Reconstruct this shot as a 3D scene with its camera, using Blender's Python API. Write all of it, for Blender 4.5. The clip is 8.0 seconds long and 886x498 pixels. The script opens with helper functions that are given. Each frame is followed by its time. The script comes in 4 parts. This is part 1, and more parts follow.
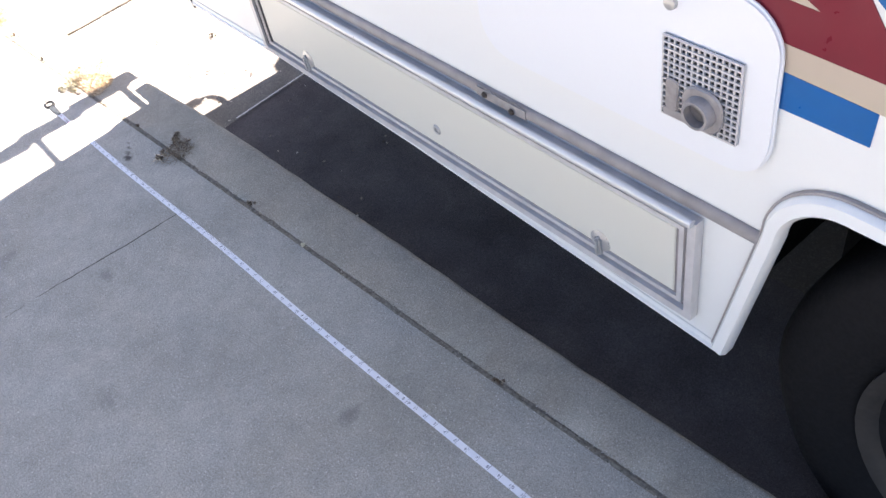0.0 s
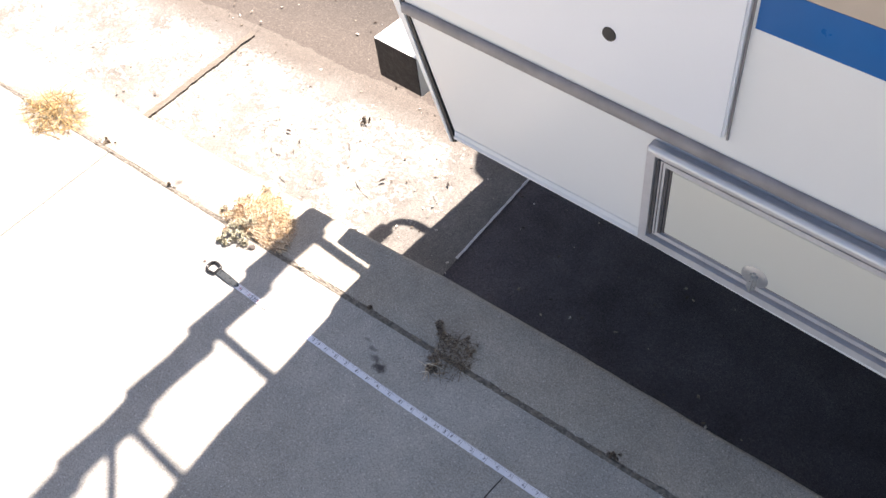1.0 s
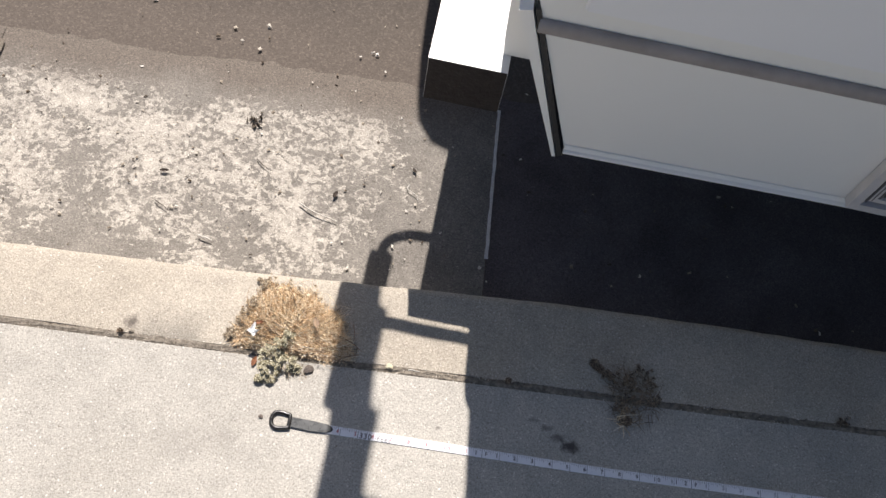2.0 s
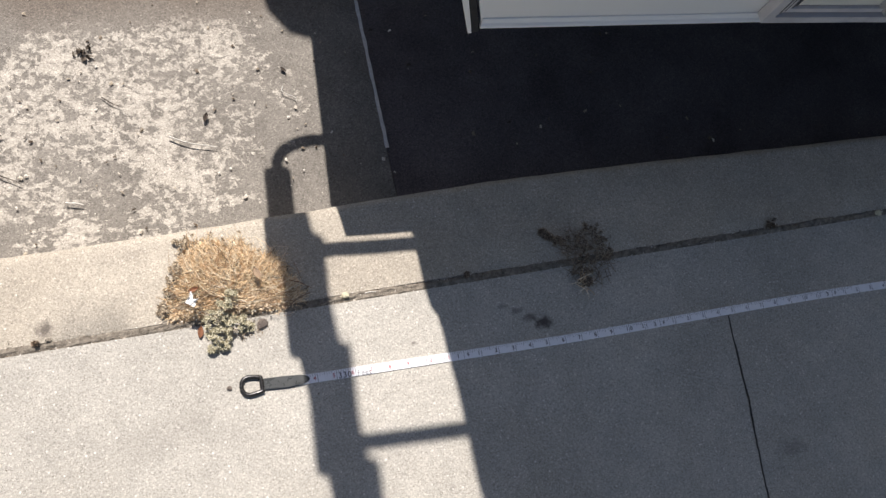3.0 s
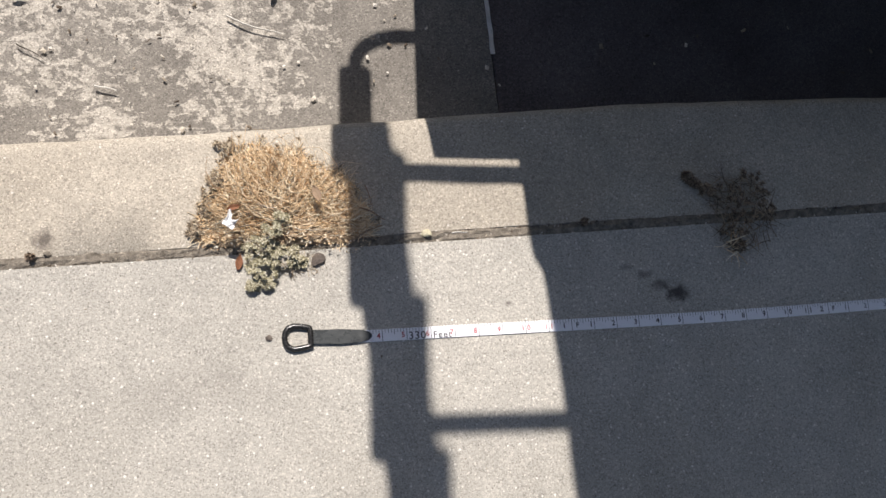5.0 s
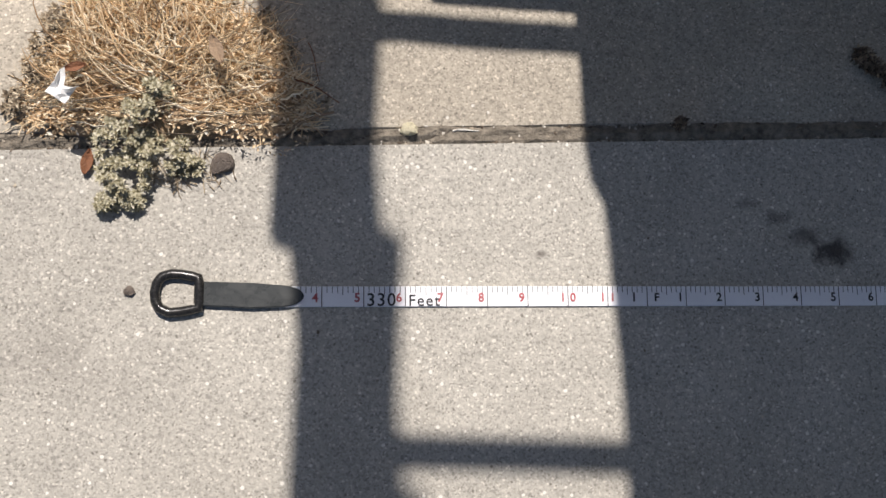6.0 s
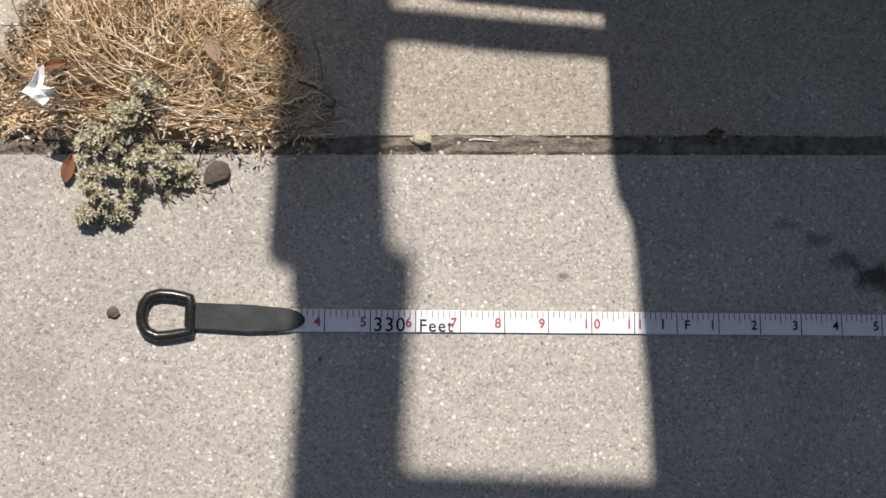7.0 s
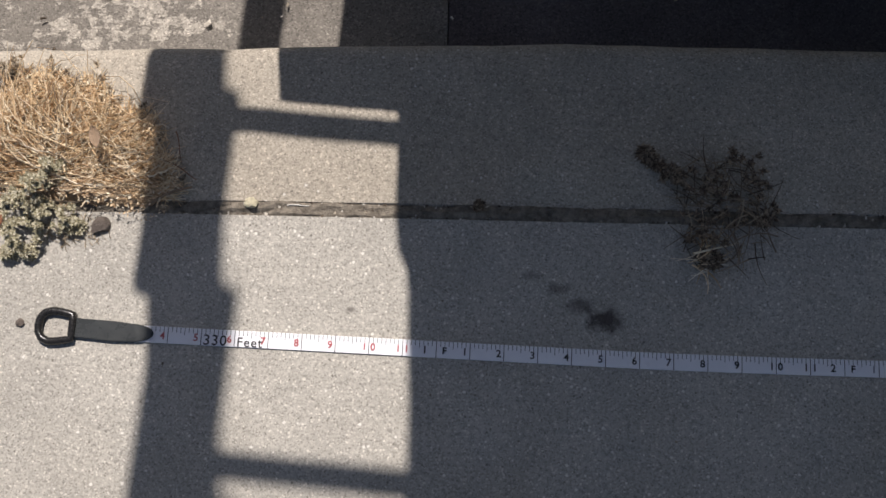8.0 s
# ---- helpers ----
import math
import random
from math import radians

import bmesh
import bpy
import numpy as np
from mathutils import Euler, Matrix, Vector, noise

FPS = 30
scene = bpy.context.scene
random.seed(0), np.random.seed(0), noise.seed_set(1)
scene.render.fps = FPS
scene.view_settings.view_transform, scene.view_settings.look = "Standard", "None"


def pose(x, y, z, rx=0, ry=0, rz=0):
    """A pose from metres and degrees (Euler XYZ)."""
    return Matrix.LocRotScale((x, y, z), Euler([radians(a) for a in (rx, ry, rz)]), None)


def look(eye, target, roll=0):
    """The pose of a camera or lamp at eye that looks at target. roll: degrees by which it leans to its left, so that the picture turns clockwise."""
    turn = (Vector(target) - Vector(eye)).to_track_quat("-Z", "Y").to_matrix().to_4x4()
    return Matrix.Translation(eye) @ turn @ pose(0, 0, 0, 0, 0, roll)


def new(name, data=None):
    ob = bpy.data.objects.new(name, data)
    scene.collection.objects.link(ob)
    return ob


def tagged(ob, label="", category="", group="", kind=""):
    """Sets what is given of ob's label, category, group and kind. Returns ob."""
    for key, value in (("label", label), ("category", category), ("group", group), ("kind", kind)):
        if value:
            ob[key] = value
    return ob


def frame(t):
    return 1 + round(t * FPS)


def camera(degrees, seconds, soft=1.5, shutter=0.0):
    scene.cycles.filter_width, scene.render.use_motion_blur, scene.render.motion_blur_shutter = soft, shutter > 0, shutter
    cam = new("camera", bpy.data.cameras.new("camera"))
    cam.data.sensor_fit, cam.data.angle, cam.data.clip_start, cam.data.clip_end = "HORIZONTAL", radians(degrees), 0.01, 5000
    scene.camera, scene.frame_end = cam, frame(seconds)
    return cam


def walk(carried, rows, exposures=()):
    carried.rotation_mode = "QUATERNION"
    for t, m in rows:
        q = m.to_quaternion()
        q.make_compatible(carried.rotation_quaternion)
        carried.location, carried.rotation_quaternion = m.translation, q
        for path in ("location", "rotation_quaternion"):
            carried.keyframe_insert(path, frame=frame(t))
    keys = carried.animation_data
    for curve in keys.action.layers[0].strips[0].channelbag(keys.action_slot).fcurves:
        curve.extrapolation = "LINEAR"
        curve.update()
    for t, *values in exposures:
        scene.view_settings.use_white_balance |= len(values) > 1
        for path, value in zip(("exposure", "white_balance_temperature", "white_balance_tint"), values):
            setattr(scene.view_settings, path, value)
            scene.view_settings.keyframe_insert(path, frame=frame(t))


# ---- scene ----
cam = camera(53.0, 8.0)
PATH = [
    (0, (2.371, -0.41, 1.283), (1.194, 0.386, -0.125), -12.7),
    (0.2, (2.143, -0.519, 1.328), (1.02, 0.345, -0.084), -8.1),
    (0.4, (1.906, -0.535, 1.353), (0.846, 0.355, -0.09), -9.5),
    (0.5, (1.807, -0.515, 1.316), (0.741, 0.381, -0.12), -11.0),
    (0.7, (1.503, -0.502, 1.305), (0.528, 0.396, -0.193), -9.5),
    (1, (1.134, -0.438, 1.315), (0.214, 0.435, -0.232), -8.8),
    (1.2, (0.916, -0.454, 1.309), (0.132, 0.447, -0.296), -6.2),
    (2.3, (0.0, -0.274, 1.221), (0.353, 0.519, -0.581), 24.2),
    (2.5, (-0.038, -0.275, 1.198), (0.435, 0.425, -0.615), 28.6),
    (2.6, (-0.028, -0.26, 1.186), (0.456, 0.367, -0.65), 28.9),
    (3, (-0.04, -0.174, 1.174), (0.504, 0.354, -0.676), 36.8),
    (3.5, (-0.167, -0.16, 1.138), (0.439, 0.289, -0.715), 31.2),
    (4, (-0.137, -0.181, 1.117), (0.483, 0.244, -0.736), 31.3),
    (4.5, (-0.034, -0.151, 1.001), (0.447, 0.288, -0.889), 41.0),
    (5, (-0.007, -0.102, 0.904), (0.373, 0.315, -1.015), 39.0),
    (5.2, (0.077, -0.148, 0.782), (0.344, 0.378, -1.129), 24.7),
    (6.3, (0.122, -0.014, 0.511), (0.319, 0.197, -1.468), 43.2),
    (6.5, (0.113, -0.032, 0.492), (0.331, 0.256, -1.476), 37.6),
    (7, (0.111, -0.014, 0.501), (0.335, 0.229, -1.471), 43.3),
    (7.5, (0.169, -0.016, 0.551), (0.289, 0.231, -1.43), 25.2),
    (8, (0.319, -0.038, 0.672), (0.28, 0.318, -1.296), -3.2),
]
EXPOSURES = [(0.0, 2.55, 6800, 20), (0.5, 2.45, 6800, 20), (1.0, 1.78, 6800, 19), (1.2, 1.28, 6700, 18), (2.3, 0.5, 6600, 15), (5.2, 0.25, 6600, 14.5), (6.3, 0.08, 6700, 14.5), (8.0, -0.03, 6650, 16)]
walk(cam, [(t, look(eye, target, roll)) for t, eye, target, roll in PATH], EXPOSURES)

# ---- light ----
SUN_WAY = Vector((0.085, -0.653, -1.0)).normalized()
world = bpy.data.worlds.new("sky")
scene.world = world
world.use_nodes = True
wn = world.node_tree
sky = wn.nodes.new("ShaderNodeTexSky")
sky.sky_type, sky.sun_disc = "NISHITA", False
sky.sun_elevation = math.asin(-SUN_WAY.z)
sky.sun_rotation = math.atan2(-SUN_WAY.x, -SUN_WAY.y)
sky.air_density, sky.dust_density = 1.0, 1.0
wn.links.new(sky.outputs[0], wn.nodes["Background"].inputs[0])
wn.nodes["Background"].inputs[1].default_value = 0.052
sun_data = bpy.data.lights.new("sun", "SUN")
sun_data.energy, sun_data.angle, sun_data.color = 4.8, radians(0.6), (1.0, 0.96, 0.90)
sun = new("sun", sun_data)
sun.matrix_world = look((0, 0, 8), Vector((0, 0, 8)) + SUN_WAY)


# ---- materials ----
class Mat:
    """A node material with small helpers for procedural patterns."""

    def __init__(self, name, rough=0.8, metal=0.0, coords="Object"):
        self.m = bpy.data.materials.new(name)
        self.m.use_nodes = True
        self.t = self.m.node_tree
        self.b = self.t.nodes["Principled BSDF"]
        self.b.inputs["Roughness"].default_value = rough
        self.b.inputs["Metallic"].default_value = metal
        self.co = self.t.nodes.new("ShaderNodeTexCoord").outputs[coords]

    def put(self, a, b):
        self.t.links.new(a, b)

    def stretch(self, s):
        n = self.t.nodes.new("ShaderNodeMapping")
        n.inputs["Scale"].default_value = s
        self.put(self.co, n.inputs["Vector"])
        return n.outputs[0]

    def noise(self, scale, detail=4.0, rough=0.55, vec=None, distort=0.0):
        n = self.t.nodes.new("ShaderNodeTexNoise")
        n.inputs["Scale"].default_value, n.inputs["Detail"].default_value = scale, detail
        n.inputs["Roughness"].default_value, n.inputs["Distortion"].default_value = rough, distort
        self.put(vec or self.co, n.inputs["Vector"])
        return n.outputs["Fac"]

    def cells(self, scale, out="Distance", vec=None, feature="F1"):
        n = self.t.nodes.new("ShaderNodeTexVoronoi")
        n.feature = feature
        n.inputs["Scale"].default_value = scale
        self.put(vec or self.co, n.inputs["Vector"])
        return n.outputs[out]

    def ramp(self, fac, *stops):
        n = self.t.nodes.new("ShaderNodeValToRGB")
        el = n.color_ramp.elements
        while len(el) < len(stops):
            el.new(0.5)
        for e, (p, c) in zip(el, stops):
            e.position = p
            e.color = (*c, 1) if isinstance(c, tuple) else (c, c, c, 1)
        self.put(fac, n.inputs[0])
        return n.outputs[0]

    def mix(self, fac, a, b, mode="MIX"):
        n = self.t.nodes.new("ShaderNodeMix")
        n.data_type, n.blend_type = "RGBA", mode
        for slot, v in ((0, fac), (6, a), (7, b)):
            if isinstance(v, (int, float)) and slot == 0:
                n.inputs[0].default_value = v
            elif isinstance(v, tuple):
                n.inputs[slot].default_value = (*v, 1)
            else:
                self.put(v, n.inputs[slot])
        return n.outputs[2]

    def maths(self, op, a, b=0.0):
        n = self.t.nodes.new("ShaderNodeMath")
        n.operation = op
        for slot, v in ((0, a), (1, b)):
            if isinstance(v, (int, float)):
                n.inputs[slot].default_value = v
            else:
                self.put(v, n.inputs[slot])
        return n.outputs[0]

    def chance(self):
        return self.t.nodes.new("ShaderNodeObjectInfo").outputs["Random"]

    def island(self):
        return self.t.nodes.new("ShaderNodeNewGeometry").outputs["Random Per Island"]

    def color(self, c):
        if isinstance(c, tuple):
            self.b.inputs["Base Color"].default_value = (*c, 1)
        else:
            self.put(c, self.b.inputs["Base Color"])
        return self

    def rough(self, c):
        self.put(c, self.b.inputs["Roughness"])
        return self

    def bump(self, h, dist, strength=1.0):
        n = self.t.nodes.new("ShaderNodeBump")
        n.inputs["Strength"].default_value, n.inputs["Distance"].default_value = strength, dist
        self.put(h, n.inputs["Height"])
        self.put(n.outputs[0], self.b.inputs["Normal"])
        return self


def concrete(name, light, dark, speck, sand, warm_patch=None, spots=()):
    """Cast concrete: cloudy cement, sharp sand grain, dark and light aggregate, stains of their own shape."""
    m = Mat(name, 0.88)
    cloud = m.noise(3.5, 6, 0.6)
    base = m.mix(m.ramp(cloud, (0.3, 0.0), (0.7, 1.0)), dark, light)
    stain = m.ramp(m.noise(1.1, 5, 0.65, distort=0.6), (0.52, 0.0), (0.72, 1.0))
    base = m.mix(m.maths("MULTIPLY", stain, 0.3), base, warm_patch or dark)
    blotch = m.ramp(m.noise(22, 5, 0.6), (0.35, 0.93), (0.65, 1.05))
    base = m.mix(1.0, base, blotch, "MULTIPLY")

    def split(col):
        sep = m.t.nodes.new("ShaderNodeSeparateColor")
        m.put(col, sep.inputs[0])
        return sep.outputs

    grain = split(m.cells(820, "Color"))
    base = m.mix(sand, base, m.ramp(grain[0], (0.0, 0.5), (0.22, 0.86), (0.7, 1.04), (0.93, 1.18), (1.0, 1.7)), "MULTIPLY")
    mid = m.noise(300, 3, 0.7)
    base = m.mix(0.68, base, m.ramp(mid, (0.34, 0.78), (0.5, 1.0), (0.66, 1.18)), "MULTIPLY")
    for scale, share, tone, edge in ((420, 0.93, (0.10, 0.09, 0.07), 0.36), (240, 0.965, (0.13, 0.11, 0.09), 0.22), (300, 0.90, (0.92, 0.89, 0.82), 0.36)):
        pick = split(m.cells(scale, "Color"))
        size = m.maths("MULTIPLY", pick[2], edge)
        inside = m.maths("LESS_THAN", m.maths("ADD", m.cells(scale), m.maths("MULTIPLY", m.maths("SUBTRACT", m.noise(scale * 4, 2), 0.5), 0.35)), size)
        dots = m.maths("MULTIPLY", inside, m.ramp(pick[0], (share, 0.0), (share + 0.01, 1.0)))
        base = m.mix(m.maths("MULTIPLY", dots, speck), base, tone)
    for (x, y, rx, ry, strength) in spots:
        off = m.t.nodes.new("ShaderNodeMapping")
        off.inputs["Location"].default_value = (-x / rx, -y / ry, 0)
        off.inputs["Scale"].default_value = (1 / rx, 1 / ry, 0)
        m.put(m.co, off.inputs["Vector"])
        far = m.t.nodes.new("ShaderNodeVectorMath")
        far.operation = "LENGTH"
        m.put(off.outputs[0], far.inputs[0])
        edge = m.maths("ADD", far.outputs["Value"], m.maths("MULTIPLY", m.maths("SUBTRACT", m.noise(65, 4, 0.7), 0.5), 2.2))
        base = m.mix(m.maths("MULTIPLY", m.ramp(edge, (0.25, 1.0), (1.0, 0.0)), strength), base, (0.055, 0.042, 0.036))
    m.color(base)
    rise = m.maths("ADD", m.maths("MULTIPLY", mid, 1.0), m.maths("MULTIPLY", grain[1], 0.5))
    m.bump(rise, 0.0012, 0.65)
    return m.m


# dark organic stains: x, y, half sizes, strength
SPOTS = ((0.269, -0.083, 0.018, 0.013, 0.9), (0.250, -0.072, 0.016, 0.008, 0.6), (0.232, -0.060, 0.012, 0.006, 0.5), (0.214, -0.050, 0.009, 0.005, 0.4), (0.075, -0.079, 0.004, 0.003, 0.6),
         (0.60, -0.33, 0.03, 0.02, 0.3), (0.9, -0.5, 0.05, 0.03, 0.22), (-0.25, -0.14, 0.09, 0.03, 0.12), (1.3, -0.22, 0.02, 0.03, 0.3), (0.35, -0.45, 0.03, 0.03, 0.2))
KERB_SPOTS = ((-0.386, 0.020, 0.015, 0.014, 0.75), (-0.21, 0.075, 0.03, 0.012, 0.14), (-0.27, 0.10, 0.02, 0.012, 0.14), (-0.62, 0.06, 0.03, 0.02, 0.2))
PAVEMENT = concrete("sidewalk_concrete", (0.50, 0.475, 0.42), (0.39, 0.37, 0.325), 0.62, 0.74, (0.33, 0.29, 0.22), SPOTS)
CURB = concrete("curb_concrete", (0.50, 0.45, 0.37), (0.39, 0.35, 0.285), 0.55, 0.78, (0.30, 0.25, 0.18), KERB_SPOTS)


def gutter_material(name, dark_pan=False):
    """Worn gutter concrete with a flaking pale skin that thins out towards +x."""
    m = Mat(name, 0.9)
    wide, fine = m.noise(6, 6, 0.65, distort=0.5), m.noise(78, 4, 0.6, m.stretch((1, 1.15, 1)), 0.5)
    both = m.maths("ADD", m.maths("MULTIPLY", wide, 0.72), m.maths("MULTIPLY", fine, 0.68))
    both = m.maths("ADD", both, m.maths("MULTIPLY", m.maths("SUBTRACT", m.noise(230, 3, 0.7), 0.5), 0.22))
    axes = m.t.nodes.new("ShaderNodeSeparateXYZ")
    m.put(m.co, axes.inputs[0])
    thin = m.maths("MULTIPLY", m.maths("MAXIMUM", m.maths("SUBTRACT", axes.outputs[0], -0.16), 0.0), 0.75)
    dusty = m.maths("MULTIPLY", m.maths("MAXIMUM", m.maths("SUBTRACT", axes.outputs[1], 0.525), 0.0), 3.0)
    both = m.maths("SUBTRACT", m.maths("SUBTRACT", both, thin), dusty)
    foot = m.ramp(axes.outputs[1], (0.19, 1.0), (0.29, 0.0))
    streak = m.noise(1.0, 4, 0.65, m.stretch((5, 60, 1)), 0.8)
    both = m.maths("ADD", both, m.maths("MULTIPLY", foot, m.maths("SUBTRACT", m.maths("MULTIPLY", streak, 0.5), 0.31)))
    flake = m.ramp(both, (0.665, 0.0), (0.70, 0.7), (0.76, 1.0))
    ground = m.mix(m.ramp(m.noise(13, 5, 0.7), (0.35, 0.0), (0.65, 1.0)), (0.172, 0.157, 0.136), (0.248, 0.228, 0.197))
    skin = m.mix(m.ramp(m.noise(60, 3), (0.3, 0.0), (0.7, 1.0)), (0.365, 0.336, 0.288), (0.50, 0.462, 0.40))
    base = m.mix(flake, ground, skin)
    silt = m.ramp(m.maths("ADD", axes.outputs[1], m.maths("MULTIPLY", m.maths("SUBTRACT", wide, 0.5), 0.12)), (0.525, 0.0), (0.60, 1.0))
    base = m.mix(silt, base, (0.15, 0.127, 0.104))
    # darker, flake-free base colour for the pan beyond the sand joint
    if dark_pan:
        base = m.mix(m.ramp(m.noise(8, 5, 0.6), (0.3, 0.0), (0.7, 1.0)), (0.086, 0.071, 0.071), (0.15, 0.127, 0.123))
    sep = m.t.nodes.new("ShaderNodeSeparateColor")
    m.put(m.cells(620, "Color"), sep.inputs[0])
    base = m.mix(0.75, base, m.ramp(sep.outputs[0], (0.0, 0.45), (0.3, 0.9), (0.8, 1.1), (1.0, 1.7)), "MULTIPLY")
    pits = m.maths("MULTIPLY", m.ramp(m.cells(85), (0.1, 1.0), (0.25, 0.0)), m.ramp(m.noise(30, 3), (0.5, 0.0), (0.6, 0.6)))
    base = m.mix(pits, base, (0.09, 0.075, 0.06))
    m.color(base).bump(m.maths("ADD", m.maths("MULTIPLY", flake, 0.6), m.noise(380, 3, 0.75)), 0.0014, 0.7)
    return m.m


def asphalt_material():
    m = Mat("road_asphalt", 0.92)
    stone = m.cells(300, "Color")
    sep = m.t.nodes.new("ShaderNodeSeparateColor")
    m.put(stone, sep.inputs[0])
    base = m.mix(m.ramp(m.noise(2.5, 5, 0.6), (0.35, 0.0), (0.65, 1.0)), (0.062, 0.053, 0.045), (0.10, 0.085, 0.07))
    axes = m.t.nodes.new("ShaderNodeSeparateXYZ")
    m.put(m.co, axes.inputs[0])
    silt = m.ramp(m.maths("ADD", axes.outputs[1], m.maths("MULTIPLY", m.maths("SUBTRACT", m.noise(5, 5, 0.65), 0.5), 0.25)), (0.70, 1.0), (0.92, 0.0))
    base = m.mix(silt, base, (0.125, 0.103, 0.084))
    base = m.mix(0.7, base, m.ramp(sep.outputs[0], (0.0, 0.65), (0.8, 1.0), (1.0, 1.4)), "MULTIPLY")
    m.color(base).bump(m.noise(260, 4, 0.7), 0.0022, 0.6)
    return m.m


def dirt_material(name, a, b):
    m = Mat(name, 0.95)
    base = m.mix(m.ramp(m.noise(130, 5, 0.7), (0.3, 0.0), (0.7, 1.0)), a, b)
    m.color(base).bump(m.noise(300, 4, 0.7), 0.004)
    return m.m


def plain(name, c, rough=0.5, metal=0.0, wear=0.12, scale=40, bump=0.0, gloss=0.09):
    """A near-plain surface with faint mottling in tone and gloss."""
    m = Mat(name, rough, metal)
    dim = tuple(v * (1 - wear * 2) for v in c)
    n = m.noise(scale, 5 if wear > 0.02 else 0, 0.6)
    m.color(m.mix(m.ramp(n, (0.3, 0.0), (0.7, 1.0)), dim, c))
    m.rough(m.ramp(m.noise(scale * 2.3, 4), (0.3, max(rough - gloss, 0.02)), (0.7, min(rough + gloss, 1.0))))
    if bump:
        m.bump(m.noise(scale * 4, 3), bump)
    return m.m


def straw(name, *tones, rough=0.75):
    """Dry stems: every stem its own tone."""
    m = Mat(name, rough)
    m.color(m.ramp(m.island(), *tones))
    m.b.inputs["Specular IOR Level"].default_value = 0.25
    return m.m


GUTTER, DARKPAN, ASPHALT = gutter_material("gutter_concrete"), gutter_material("dark_gutter_concrete", True), asphalt_material()
SOIL = dirt_material("joint_dirt", (0.095, 0.08, 0.062), (0.37, 0.325, 0.26))
CRACK = dirt_material("crack_dirt", (0.035, 0.03, 0.026), (0.10, 0.085, 0.07))
SILT = dirt_material("tan_gutter_dirt", (0.16, 0.135, 0.105), (0.28, 0.24, 0.19))
SAND = dirt_material("pale_sand_fill", (0.66, 0.64, 0.60), (0.86, 0.84, 0.80))
# unseen ground past the pavement, made pale to bounce sun onto the motorhome
BOUNCEGROUND = dirt_material("pale_bounce_ground", (0.36, 0.33, 0.28), (0.50, 0.47, 0.41))
GELCOAT = plain("white_gelcoat", (0.86, 0.86, 0.83), 0.28, 0, 0.006, 2, 0.0, 0.0)
HATCHWHITE = plain("bright_white_plastic", (0.86, 0.87, 0.88), 0.3, 0, 0.005, 2, 0.0, 0.0)
CREAM = plain("cream_panel_paint", (0.74, 0.72, 0.63), 0.34, 0, 0.01, 2, 0.0, 0.0)
ALU = plain("satin_aluminium", (0.70, 0.67, 0.655), 0.40, 0.15, 0.10, 30)
GREYTRIM = plain("grey_vinyl_trim", (0.36, 0.33, 0.32), 0.55, 0, 0.16, 22)
DARKTRIM = plain("dark_grey_weatherstrip", (0.13, 0.12, 0.118), 0.6, 0, 0.2, 60)
BRIGHT = plain("polished_hinge_metal", (0.80, 0.78, 0.76), 0.30, 0.4, 0.03, 6, 0.0, 0.03)
DARKSEAL = plain("dark_rubber_seal", (0.03, 0.03, 0.03), 0.6, 0, 0.1, 60)
CHROME = plain("dull_chrome", (0.58, 0.57, 0.55), 0.35, 0.5, 0.08, 90)
BLUE = plain("blue_stripe_vinyl", (0.004, 0.125, 0.38), 0.35, 0, 0.04, 14)
RED = plain("maroon_stripe_vinyl", (0.20, 0.014, 0.028), 0.35, 0, 0.05, 14)
BEIGE = plain("beige_stripe_vinyl", (0.56, 0.47, 0.37), 0.4, 0, 0.04, 14)
RUST = plain("rust_brown_steel", (0.016, 0.010, 0.009), 0.8, 0, 0.2, 50, 0.002)
UNDER = plain("black_undercoat", (0.006, 0.006, 0.006), 0.85, 0, 0.2, 30, 0.002)
TYRE = plain("black_tyre_rubber", (0.014, 0.0135, 0.0145), 0.7, 0, 0.15, 80)
STEEL = plain("dark_wheel_steel", (0.06, 0.054, 0.05), 0.45, 0.3, 0.12, 40)
EXHAUST = plain("dull_exhaust_metal", (0.42, 0.395, 0.39), 0.5, 0.4, 0.15, 60)
LOCK = plain("dark_lock_metal", (0.045, 0.045, 0.045), 0.5, 0.3, 0.15, 60)
GRIME = plain("grey_road_film", (0.40, 0.37, 0.355), 0.6, 0, 0.22, 40)
TAPE = plain("white_tape_cloth", (0.94, 0.94, 0.97), 0.34, 0, 0.03, 60)
INK = plain("black_print", (0.02, 0.02, 0.022), 0.55, 0, 0.1, 200)
FAINT = plain("faint_grey_print", (0.30, 0.30, 0.34), 0.55, 0, 0.1, 200)
REDINK = plain("faded_red_print", (0.50, 0.12, 0.13), 0.55, 0, 0.1, 200)
STRAP = plain("black_vinyl_strap", (0.05, 0.055, 0.055), 0.3, 0, 0.12, 60, 0.00015)
RING = plain("dark_moulded_ring", (0.022, 0.021, 0.02), 0.27, 0, 0.15, 150)
STONE = plain("pale_pebble", (0.84, 0.77, 0.55), 0.85, 0, 0.15, 300, 0.002)
DARKSTONE = plain("grey_brown_pebble", (0.22, 0.18, 0.15), 0.8, 0, 0.2, 300, 0.002)
PAPER = plain("white_paper", (0.85, 0.85, 0.84), 0.8, 0, 0.03, 90)
LEAFBROWN = plain("dead_leaf_brown", (0.30, 0.13, 0.065), 0.8, 0, 0.2, 200, 0.001)
TWIG = plain("bleached_twig", (0.80, 0.77, 0.70), 0.8, 0, 0.15, 300, 0.001)
BARK = plain("dark_chip", (0.07, 0.052, 0.04), 0.85, 0, 0.2, 300, 0.001)
